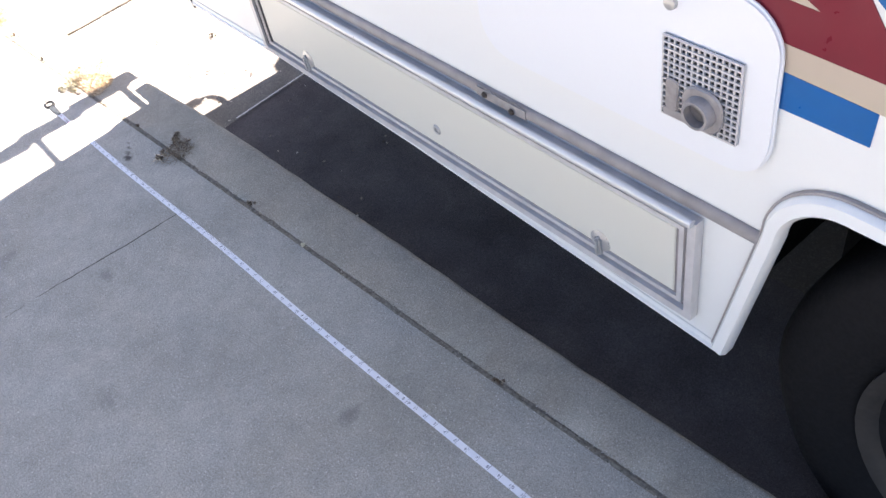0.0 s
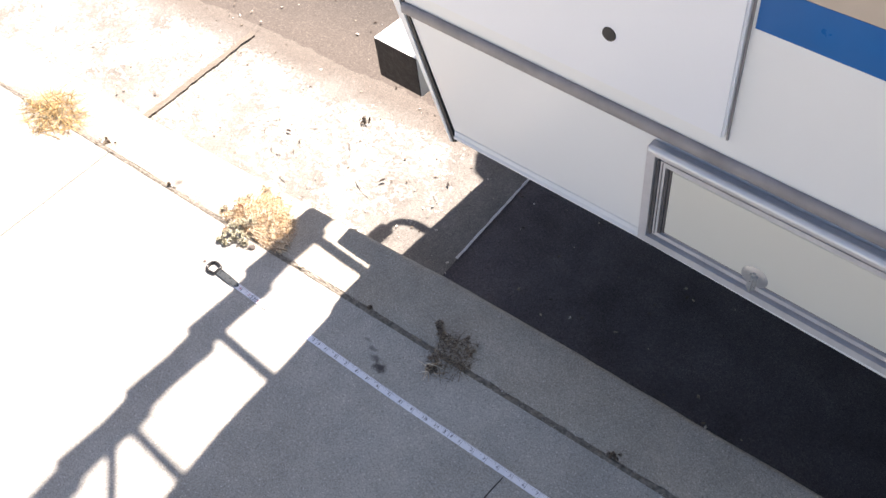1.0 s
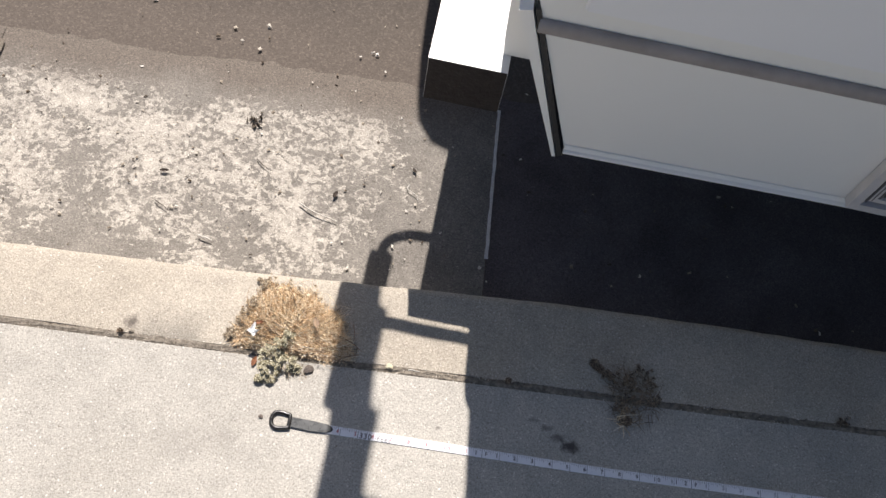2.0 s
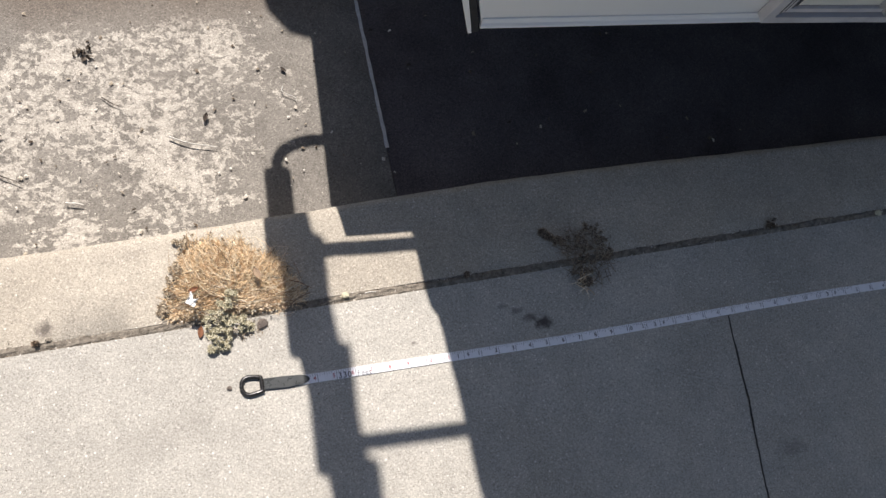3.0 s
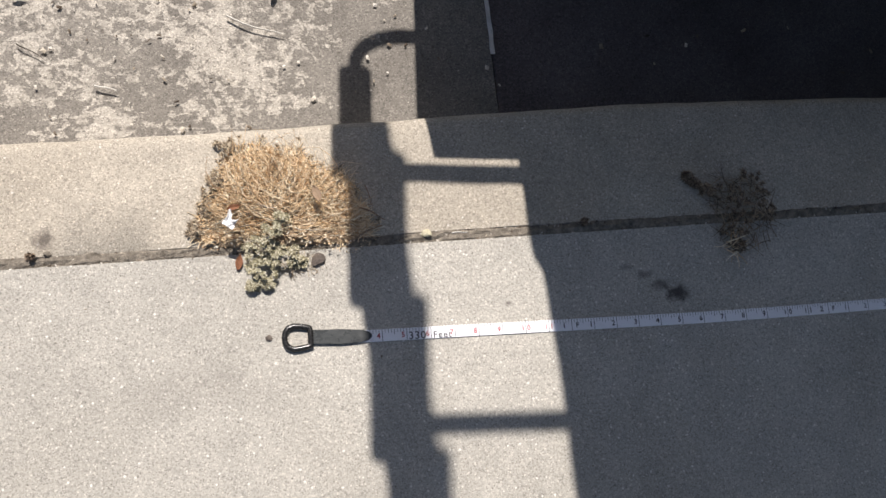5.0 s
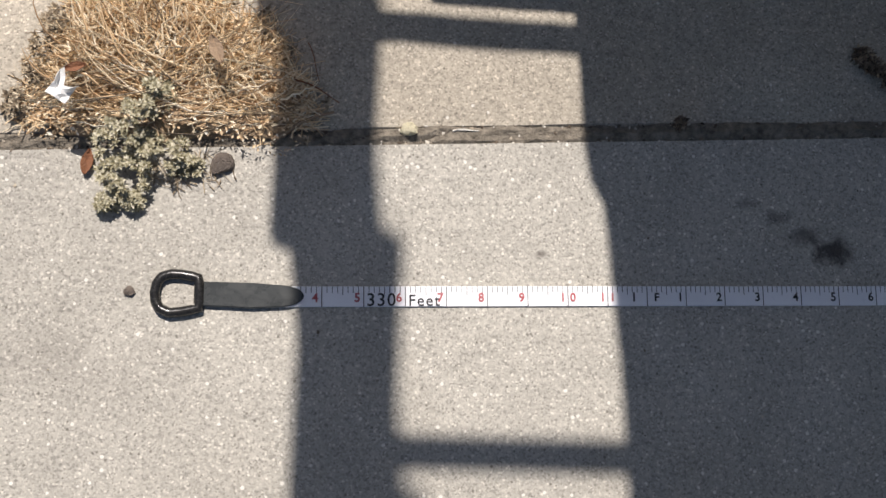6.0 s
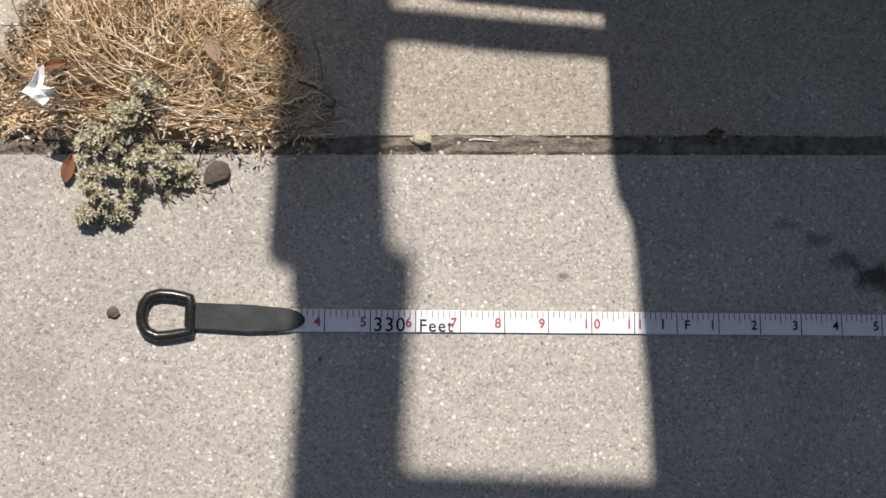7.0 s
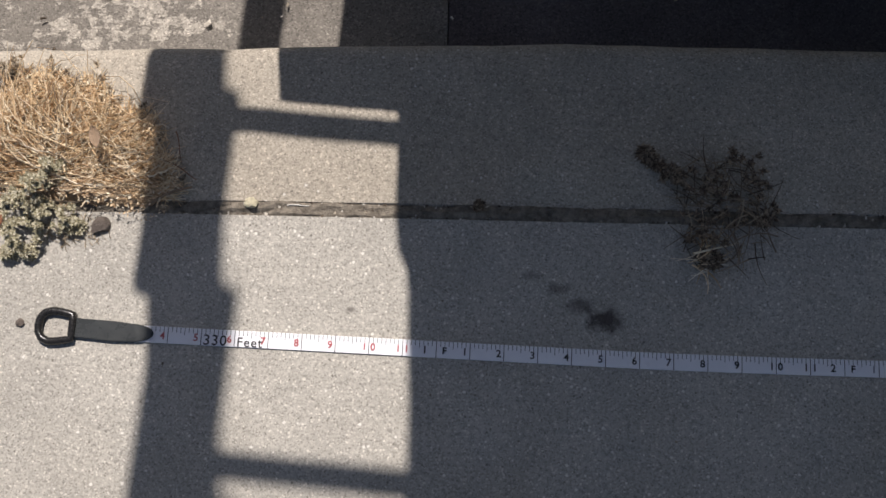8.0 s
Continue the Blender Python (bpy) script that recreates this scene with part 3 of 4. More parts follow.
for k, w in enumerate((0.0035, 0.0025, 0.004, 0.002)):
    rv_part("weatherstrip", box(U0 + 0.0165 + 0.0068 * k, U0 + 0.0165 + 0.0068 * k + w, -0.0145 + 0.0012 * k, -0.004, Z0 + 0.018 + 0.004 * k, Z1 - 0.018 - 0.003 * k, 0.0006), DARKTRIM, door, "frayed dark weatherstrip")
rv_part("door_panel", box(U0 + 0.038, U1 - 0.036, -0.0105, -0.007, Z0 + 0.032, Z1 - 0.032, 0.002), CREAM, door, "raised cream panel")
rv_part("hinge", tube([(U0 + 0.006, -0.019, Z1 + 0.001), (U1 - 0.004, -0.019, Z1 + 0.001)], 0.0062, 12), BRIGHT, door, "bright hinge along the top edge", 40)
for u in (0.573, 1.386):
    turn = pose(0, 0, 0, 90)
    base = lathe([(0.020, 0.0), (0.020, 0.003), (0.015, 0.006), (0.0, 0.007)], (u, -0.008, 0.297), turn, 20)
    lever = box(u - 0.006, u + 0.006, -0.022, -0.008, 0.272, 0.310, 0.004, 2)
    rv_part("latch", join(base, lever), CHROME, door, "dull metal turn latch", 40)
rv_part("key_lock", lathe([(0.0105, 0.0), (0.0105, 0.004), (0.008, 0.007), (0.0045, 0.007), (0.004, 0.0045), (0.0, 0.0045)], (1.0, -0.006, 0.322), pose(0, 0, 0, 90), 20), CHROME, door, "round key lock", 40)

# heater hatch with its exhaust grille
plate = rounded(1.163, 1.648, 0.555, 0.785, 0.06, 8)
hatch = rv_part("heater_hatch", prism(plate, "y", -0.009, -0.001, 0.003, 2), HATCHWHITE, label="bright white rounded heater hatch", soft=35)
V0, V1, W0, W1 = 1.500, 1.606, 0.600, 0.708
rv_part("grille_backing", box(V0, V1, -0.0105, -0.0093, W0, W1), DARKSEAL, hatch)
bars = []
for k in range(14):
    u = V0 + (V1 - V0) * k / 13
    bars.append(box(u - 0.0012, u + 0.0012, -0.0135, -0.0108, W0, W1))
for k in range(14):
    z = W0 + (W1 - W0) * k / 13
    bars.append(box(V0, V1, -0.0143, -0.0116, z - 0.0012, z + 0.0012))
rv_part("exhaust_grille", join(*bars), ALU, hatch, "square-mesh metal grille")
rv_part("exhaust_plate", prism(rounded(1.532, 1.590, 0.603, 0.660, 0.022, 6), "y", -0.019, -0.0145, 0.002), EXHAUST, hatch, "dull metal exhaust shield", 40)
rv_part("exhaust_bracket", prism(rounded(1.507, 1.526, 0.610, 0.656, 0.007, 5), "y", -0.0175, -0.0145, 0.0015), EXHAUST, hatch, "dull metal bracket tab", 40)
rv_part("exhaust_base", box(1.504, 1.575, -0.0168, -0.0145, 0.601, 0.613, 0.001), EXHAUST, hatch)
rv_part("exhaust_pipe", lathe([(0.021, 0.0), (0.020, 0.008), (0.018, 0.012), (0.0145, 0.012), (0.014, -0.012), (0.0, -0.012)], (1.560, -0.019, 0.630), pose(0, 0, 0, 90), 24), EXHAUST, hatch, "round exhaust outlet", 40)
for u, z in ((1.29, 0.756), (1.507, 0.749)):
    rv_part("knob", lathe([(0.0085, 0.0), (0.008, 0.005), (0.005, 0.007), (0.0, 0.007)], (u, -0.009, z), pose(0, 0, 0, 90), 16), CHROME, hatch, "", 40)

# rear hatch and window panel
rear_hatch = rv_part("rear_hatch", box(-0.04, 0.488, -0.012, -0.002, 0.511, 1.05, 0.003, 2), HATCHWHITE, label="white square-cornered rear hatch")
# grey strip put in for the soft shadow along the hatch edge
rv_part("hatch_shade_line", box(0.4885, 0.491, -0.003, -0.0005, 0.505, 1.05), GREYTRIM, rear_hatch)
rv_part("hatch_lock", lathe([(0.0105, 0.0), (0.010, 0.0012), (0.0, 0.0015)], (0.313, -0.012, 0.596), pose(0, 0, 0, 90), 18), LOCK, rear_hatch, "dark round lock", 40)
service = rv_part("service_hatch", prism(rounded(0.90, 1.138, 0.744, 1.05, 0.028, 6), "y", -0.010, -0.0015, 0.003, 2), HATCHWHITE, label="white hatch with rounded corners", soft=35)
rv_part("hatch_rim", prism(rounded(0.897, 1.141, 0.741, 1.053, 0.03, 6), "y", -0.004, -0.0014), GREYTRIM, service)
# splice in the rub rail with its two screws
for u, z in ((1.155, 0.469), (1.215, 0.464)):
    rv_part("rail_screw", lathe([(0.0055, 0.0), (0.0045, 0.003), (0.0, 0.0035)], (u, -0.0125, z), pose(0, 0, 0, 90), 10), BARK)
rv_part("rail_splice", box(1.13, 1.245, -0.0100, -0.004, 0.4555, 0.4775, 0.003, 2), GRIME, label="grimy splice on the rub rail")

# wheels
def wheel(u, v, z, facing):
    turn = pose(0, 0, 0, 90 * facing)
    R, T = 0.36, 0.105
    prof = [(0.215, -0.075), (0.235, -0.095), (0.29, -T), (0.335, -0.095), (0.355, -0.075), (R, -0.05), (R, 0.05), (0.355, 0.075), (0.335, 0.095), (0.29, T), (0.235, 0.095), (0.215, 0.075)]
    tyre = rv_part("tyre", lathe(prof, (u, v, z), turn, 64), TYRE, label="black rubber tyre", soft=40)
    dish = [(0.0, 0.045), (0.05, 0.045), (0.058, 0.04), (0.06, 0.0), (0.10, -0.005), (0.15, 0.02), (0.175, 0.03), (0.185, 0.06), (0.205, 0.085), (0.222, 0.092), (0.222, 0.06), (0.205, -0.05)]
    rim = smooth(part("rim", lathe(dish, (u, v, z + LIFT), turn, 48), STEEL, tyre, "dark steel wheel rim"), 35)
    for k in range(8):
        a = radians(k * 45 + 10)
        c = (u + 0.085 * math.cos(a), v - facing * 0.006, z + LIFT + 0.085 * math.sin(a))
        part("wheel_nut", lathe([(0.011, -0.01), (0.011, 0.018), (0.006, 0.022), (0.0, 0.022)], c, turn, 6), CHROME, rim)
        hole = (u + 0.145 * math.cos(a + 0.39), v - facing * 0.0185, z + LIFT + 0.145 * math.sin(a + 0.39))
        part("vent_hole", lathe([(0.02, -0.004), (0.023, 0.004), (0.018, 0.004), (0.017, -0.002), (0.0, -0.002)], hole, turn, 14), UNDER, rim)
    return tyre


wheel(2.01, 0.15, 0.19, 1)
wheel(2.01, 2.18, 0.19, -1)

# bumper: an open square tube with a plugged end
def square_tube(u0, u1, v0, v1, z0, z1, wall):
    bm = bmesh.new()
    loops = []
    for v in (v0, v1):
        for g in (0, wall):
            loops.append([bm.verts.new(p) for p in ((u0 + g, v, z0 + g), (u1 - g, v, z0 + g), (u1 - g, v, z1 - g), (u0 + g, v, z1 - g))])
    a, b, c, d = loops
    for k in range(4):
        j = (k + 1) % 4
        bm.faces.new((a[k], a[j], c[j], c[k]))
        bm.faces.new((b[k], b[j], d[j], d[k]))
        bm.faces.new((a[k], a[j], b[j], b[k]))
        bm.faces.new((c[k], c[j], d[j], d[k]))
    return bm


bumper = rv_part("bumper", square_tube(-0.204, -0.100, 0.022, 2.28, 0.252, 0.338, 0.0025), GELCOAT, label="white square-tube rear bumper")
rv_part("end_plug", box(-0.2036, -0.1004, 0.0205, 0.04, 0.2524, 0.3376, 0.001), RUST, bumper, "dark brown end plug")
for v in (0.66, 1.66):
    rv_part("bumper_bracket", box(-0.10, 0.1, v - 0.03, v + 0.03, 0.262, 0.33, 0.003), UNDER, bumper)

# ladder on the rear wall
NEAR, FAR, OFF = 0.10, 0.412, -0.310


def lad(z, du=0.0):
    return OFF - 0.031 * (z - 0.45) + du


rungs = [0.50] + [0.70 + 0.24 * k for k in range(9)]
rails = []
for v, foot in ((NEAR, 0.486), (FAR, 0.422)):
    bend = [(-0.10, v, foot), (-0.20, v, foot)]
    bend += [(OFF + 0.07 - 0.07 * math.sin(radians(a)), v, foot + 0.07 - 0.07 * math.cos(radians(a))) for a in range(0, 91, 15)]
    bend += [(lad(z), v, z) for z in (0.7, 1.0, 1.5, 2.0, 2.5, 2.8)]
    bend += [(lad(2.8) + 0.06, v, 2.88), (lad(2.8) + 0.25, v, 2.9), (lad(2.8) + 0.3, v, 2.78)]
    rails.append(rv_part("ladder_rail", tube(bend, 0.0092, 12), ALU, label="bent aluminium ladder rail", soft=50))
for z in rungs:
    rv_part("rung", box(lad(z) - 0.021, lad(z) + 0.021, NEAR - 0.004, FAR + 0.004, z - 0.010, z + 0.010, 0.004, 2), ALU, rails[0])
for z in (0.895, 1.235, 1.54, 1.86, 2.3):
    rv_part("standoff", tube([(lad(z), NEAR, z), (-0.12, NEAR, z)], 0.0092, 10), ALU, rails[0], "", 50)
rv_part("brace", tube([(lad(1.25), NEAR, 1.25), (-0.13, NEAR, 1.50)], 0.009, 10), ALU, rails[0], "", 50)

# spare wheel on the rear wall
spare = rv_part("spare_tyre", lathe([(0.0, -0.10), (0.2, -0.10), (0.262, -0.095), (0.292, -0.07), (0.30, -0.04), (0.30, 0.04), (0.292, 0.07), (0.262, 0.095), (0.2, 0.10), (0.0, 0.10)], (-0.24, 1.15, 0.72), pose(0, 0, 0, 0, 90), 56), TYRE, label="covered spare tyre on the rear wall", soft=40)

# ---- measuring tape ----
INCH, WIDE = 0.0254, 0.0127
tape = new("measuring_tape")
tape.matrix_world = Matrix.Translation((0.08, 0, 0.0))
tagged(tape, "white open-reel measuring tape with inch marks lying on the concrete", "tape measure")


def drift(x):
    """How far the tape wanders off a straight line."""
    s = min(max((x - 0.45) / 0.6, 0), 1)
    return 0.011 * s * s * (3 - 2 * s) + 0.004 * math.sin(x * 4.0) * s


def flat(name, quads, z, material):
    """Small rectangles on the tape: x0, x1, and their share of its width."""
    bm = bmesh.new()
    for x0, x1, s0, s1 in quads:
        d = drift((x0 + x1) / 2)
        bm.faces.new([bm.verts.new((x - 0.08, s * WIDE + d, z)) for x, s in ((x0, s0), (x1, s0), (x1, s1), (x0, s1))])
    return part(name, bm, material, tape)


bm = bmesh.new()
rows = []
for x in np.arange(0.070, 3.6, 0.02):
    d = drift(x)
    rows.append([bm.verts.new((x - 0.08, d + y, z)) for y, z in ((0, 0.0006), (0.0004, 0.0016), (WIDE - 0.0004, 0.0016), (WIDE, 0.0006))])
for a, b in zip(rows, rows[1:]):
    for k in range(4):
        bm.faces.new((a[k], b[k], b[(k + 1) % 4], a[(k + 1) % 4]))
smooth(part("ribbon", bm, TAPE, tape), 60)
ticks = []
for n in range(4 * 8 - 4, 76 * 8):
    if n > 300 and n % 8:
        continue
    x = n * INCH / 8
    if n % 8 == 0:
        ticks.append((x - 0.00026, x + 0.00026, 0.02, 0.98))
    else:
        ticks.append((x - 0.0002, x + 0.0002, 0.56 if n % 8 == 4 else 0.68, 0.98))
tagged(flat("graduation", ticks, 0.0018, INK), "fine black inch and eighth marks", kind="stuff")
glyphs = {}


def numeral(text, x, share, size, material, weight=0.0):
    key = (text, size, material.name)
    if key not in glyphs:
        glyphs[key] = written(text, size, material, "numeral", weight)
    ob = new("numeral", glyphs[key])
    ob.parent = tape
    ob.location = (x - 0.08, share * WIDE + drift(x), 0.0021)


for inch in range(4, 76):
    foot, rest = divmod(inch, 12)
    ink = REDINK if foot == 0 else INK if foot == 1 else FAINT
    if rest == 0:
        numeral(str(foot), (inch - 0.34) * INCH, 0.25, 0.0078, INK, 0.00018)
        numeral("F", (inch + 0.24) * INCH, 0.25, 0.0072, INK, 0.00018)
    elif rest < 10:
        numeral(str(rest), (inch - 0.155) * INCH, 0.25, 0.0076, ink, 0.00015)
    else:
        numeral(str(rest)[0], (inch - 0.13) * INCH, 0.25, 0.0076, ink, 0.00015)
        numeral(str(rest)[1], (inch + 0.12) * INCH, 0.25, 0.0076, ink, 0.00015)
numeral("330", 5.42 * INCH, 0.05, 0.0112, INK, 0.00008)
numeral("Feet", 6.45 * INCH, 0.05, 0.0100, INK, 0.00004)

# strap and pull ring
tip = [(0.0 + 0.060 - 0.016 + 0.016 * math.sin(radians(a)), 0.0066 + 0.0068 * math.cos(radians(a))) for a in range(0, 181, 15)]
strap_line = [(-0.0505, 0.0155), (-0.02, 0.0146)] + [(p[0] - 0.049 + 0.0, p[1]) for p in tip] + [(-0.02, -0.0008), (-0.0505, 0.0009)]
smooth(part("strap", prism(strap_line, "z", 0.0021, 0.0036, 0.0006, 2), STRAP, tape, "black vinyl strap end"), 35)
ring_line = [(0.0335, 0.0168), (0.024, 0.0190), (0.0165, 0.0195), (0.0105, 0.0175), (0.0072, 0.0125), (0.0062, 0.006), (0.0068, 0.0), (0.0098, -0.0055), (0.0155, -0.0085), (0.023, -0.0078), (0.0332, -0.0058)]
ring_line = [(0.0284 + (x - 0.0338) * 0.92, 0.0084 + (y - 0.0055) * 0.83) for x, y in ring_line]
dense = []
for a, b in zip(ring_line, ring_line[1:]):
    dense += [(a[0] + (b[0] - a[0]) * k / 3 - 0.08, a[1] + (b[1] - a[1]) * k / 3, 0.0028) for k in range(3)]
dense += [(0.0289 - 0.08, -0.0006 + 0.0182 * k / 5, 0.0030) for k in range(5)]
pull = tube(dense, 0.0030, 12, True)
smooth(part("pull_ring", pull, RING, tape, "dark D-shaped pull ring"), 60)


# ---- weeds ----
def blades(count, centre, spread, length, width, height, lift, seed, lean=1.0):
    """Thin bent stems: rows of small ribbons with a ridge, thrown over a low mound."""
    rnd = random.Random(seed)
    verts, faces = [], []
    for _ in range(count):
        r, a = rnd.random() ** 0.55, rnd.uniform(0, 2 * math.pi)
        r *= 1 + 0.3 * noise.noise((1.7 * math.cos(a), 1.7 * math.sin(a), seed * 0.37))
        px, py = centre[0] + spread[0] * r * math.cos(a), centre[1] + spread[1] * r * math.sin(a)
        top = height * (1 - r * r) * rnd.uniform(0.25, 1.0)
        way = a + rnd.gauss(0, 1.0) * lean
        long = length * rnd.uniform(0.35, 1.25)
        w = width * rnd.uniform(0.6, 1.4)
        rise, bend = rnd.gauss(0, lift), rnd.gauss(0, 0.35)
        base = len(verts)
        n = 4
        for k in range(n + 1):
            s = k / n
            d = way + bend * s
            x, y = px + long * (s - 0.4) * math.cos(d), py + long * (s - 0.4) * math.sin(d)
            z = max(0.0012, top + rise * long * (s - 0.3) - 0.5 * long * (s - 0.4) ** 2)
            t = w * (1 - 0.7 * s)
            ox, oy = -math.sin(d) * t, math.cos(d) * t
            verts += [(x - ox, y - oy, z), (x, y, z + t * 0.8), (x + ox, y + oy, z)]
            if k:
                b = base + 3 * k
                faces += [(b - 3, b - 2, b + 1, b), (b - 2, b - 1, b + 2, b + 1)]
    return verts, faces


def leaves(count, centre, spread, size, height, seed):
    """Tiny cupped leaves in crowded sprigs."""
    rnd = random.Random(seed)
    verts, faces = [], []
    sprigs = [(max(-0.95, min(0.95, rnd.gauss(0, 0.5))), max(-0.95, min(0.95, rnd.gauss(0, 0.5))), rnd.uniform(0.3, 1)) for _ in range(max(12, count // 45))]
    for _ in range(count):
        sx, sy, sz = rnd.choice(sprigs)
        c = Vector((centre[0] + spread[0] * (sx + rnd.gauss(0, 0.10)), centre[1] + spread[1] * (sy + rnd.gauss(0, 0.10)), max(0.003, height * sz * rnd.uniform(0.08, 1.1))))
        turn = Euler((rnd.gauss(0, 0.7), rnd.gauss(0, 0.7), rnd.uniform(0, 6.28))).to_matrix()
        s = size * rnd.uniform(0.6, 1.3)
        b = len(verts)
        for p in ((-s, 0, 0), (-0.3 * s, -0.42 * s, 0.18 * s), (0.5 * s, -0.36 * s, 0.15 * s), (s, 0, 0.1 * s), (0.5 * s, 0.36 * s, 0.15 * s), (-0.3 * s, 0.42 * s, 0.18 * s), (0.1 * s, 0, -0.05 * s)):
            v = c + turn @ Vector(p)
            verts.append((v.x, v.y, max(v.z, 0.001)))
        faces += [(b + k, b + (k + 1) % 6, b + 6) for k in range(6)]
    return verts, faces


def from_lists(name, data, material, parent, label="", kind="stuff"):
    me = bpy.data.meshes.new(name)
    me.from_pydata(data[0], [], data[1])
    return tagged(part(name, me, material, parent, label), kind=kind if parent else "")


def rosettes(spots, leaf, count, seed):
    """Small domed rosettes of pointed leaves: each spot is x, y, height, radius."""
    rnd = random.Random(seed)
    verts, faces = [], []
    for cx, cy, cz, r in spots:
        for n in range(count):
            t = (n + 0.5) / count
            a = n * 2.39996 + rnd.uniform(-0.4, 0.4)
            lift = 1.25 - 1.15 * t ** 0.7 + rnd.uniform(-0.15, 0.15)
            way = Vector((math.cos(a) * math.cos(lift), math.sin(a) * math.cos(lift), math.sin(lift)))
            side = Vector((-math.sin(a), math.cos(a), 0))
            up = way.cross(side)
            s = leaf * rnd.uniform(0.7, 1.25)
            c = Vector((cx, cy, cz)) + way * r * (0.25 + 0.75 * t)
            b = len(verts)
            for p, q, w in ((-0.8, 0, 0), (0.0, -0.42, 0.10), (1.0, 0, -0.12), (0.0, 0.42, 0.10), (0.1, 0, -0.05)):
                v = c + (way * p + side * q + up * w) * s
                verts.append((v.x, v.y, max(v.z, 0.0008)))
            faces += [(b + k, b + (k + 1) % 4, b + 4) for k in range(4)]
    return verts, faces


REACH = ((-40, 0.045), (-12, 0.085), (0, 0.101), (16, 0.103), (45, 0.096), (60, 0.094), (85, 0.099), (103, 0.109), (117, 0.113), (132, 0.082), (148, 0.084), (165, 0.081), (180, 0.084), (192, 0.070), (220, 0.045))


def reach(a):
    """How far the dry clump spreads from its root at an angle in degrees."""
    a = (a + 90) % 360 - 90
    return float(np.interp(a, [p[0] for p in REACH], [p[1] for p in REACH])) * (1 + 0.10 * noise.noise((a * 0.06, 2, 5)) + 0.06 * noise.noise((a * 0.25, 8, 1)))


def stems(count, seed, low, high, width, height, broken=0.5, arc=(2, 178)):
    """Long dry stems that fan out from the root and sag over the kerb; many are broken off short of it."""
    rnd = random.Random(seed)
    verts, faces = [], []
    for _ in range(count):
        a = rnd.uniform(*arc)
        far = reach(a) * rnd.uniform(low, high)
        root = Vector((rnd.gauss(0.004, 0.030), rnd.uniform(0.004, 0.040), 0))
        tip = Vector((far * math.cos(radians(a)), far * math.sin(radians(a)), 0))
        way = tip - root
        across = Vector((-way.y, way.x, 0)).normalized()
        if root.y + tip.y < 0.03:
            continue
        bow, kink = rnd.gauss(0, 0.16) * way.length, rnd.gauss(0, 0.0010)
        s0 = rnd.uniform(0, 0.75) if rnd.random() < broken else 0.0
        s1 = min(1.0, s0 + rnd.uniform(0.22, 0.6)) if s0 else 1.0
        top, end = height * rnd.uniform(0.3, 1.15), rnd.uniform(0.002, 0.014)
        w = width * rnd.uniform(0.55, 1.35)
        base, n = len(verts), 6
        for k in range(n + 1):
            s = s0 + (s1 - s0) * k / n
            p = root + way * s + across * (bow * 4 * s * (1 - s) + kink * (-1) ** k)
            z = 0.003 + top * math.sin(math.pi * min(1, s * 0.8 + 0.1)) + end * s
            o = across * w * (1 - 0.65 * k / n)
            verts += [(p.x - o.x, p.y - o.y, z), (p.x, p.y, z + w), (p.x + o.x, p.y + o.y, z)]
            if k:
                b = base + 3 * k
                faces += [(b - 3, b - 2, b + 1, b), (b - 2, b - 1, b + 2, b + 1)]
    return verts, faces


def tangle(count, seed, long, width, height):
    """Short straw lying crosswise all over the clump."""
    rnd = random.Random(seed)
    verts, faces = [], []
    for _ in range(count):
        a = rnd.uniform(-14, 190)
        r = rnd.random() ** 0.5
        d = reach(a) * r * 0.97
        c = Vector((d * math.cos(radians(a)), d * math.sin(radians(a)), 0))
        if c.y < 0.0:
            continue
        turn, bend = (radians(a) + rnd.gauss(0, 1.3) if c.y > 0.016 else rnd.gauss(0, 0.4)), rnd.gauss(0, 0.9)
        size, w = long * rnd.uniform(0.3, 1.2), width * rnd.uniform(0.6, 1.4)
        z0 = 0.002 + height * (1 - r * r) * rnd.uniform(0.25, 1.0)
        tip = rnd.gauss(0, 0.22)
        base, n = len(verts), 4
        for k in range(n + 1):
            s = k / n - 0.5
            t = turn + bend * s
            x, y = c.x + size * s * math.cos(t), c.y + size * s * math.sin(t)
            z = max(0.0012, z0 + tip * size * s)
            ox, oy = -math.sin(t) * w * (1 - 0.5 * k / n), math.cos(t) * w * (1 - 0.5 * k / n)
            verts += [(x - ox, y - oy, z), (x, y, z + w), (x + ox, y + oy, z)]
            if k:
                b = base + 3 * k
                faces += [(b - 3, b - 2, b + 1, b), (b - 2, b - 1, b + 2, b + 1)]
    return verts, faces


def litter_bed():
    """The low heap of broken straw and dust under the stems."""
    bm = bmesh.new()
    rings = []
    for j in range(1, 8):
        s = j / 7
        rings.append([bm.verts.new((0.004 + reach(a) * 0.84 * s * math.cos(radians(a)), 0.006 + reach(a) * 0.84 * s * math.sin(radians(a)),
                                    0.0008 + 0.011 * (1 - s * s) + 0.005 * noise.noise((a * 0.09, s * 5, 4)) * (1 - s))) for a in range(-90, 270, 8)])
    for p, q in zip(rings, rings[1:]):
        for k in range(len(p)):
            bm.faces.new((p[k], q[k], q[(k + 1) % len(p)], p[(k + 1) % len(p)]))
    bm.faces.new(rings[0])
    for v in bm.verts:
        if v.co.y < -0.004:
            v.co.y = -0.004 + 0.16 * (v.co.y + 0.004) + 0.003 * noise.noise((v.co.x * 60, 1, 7))
            v.co.z = min(v.co.z, 0.003)
    return bm


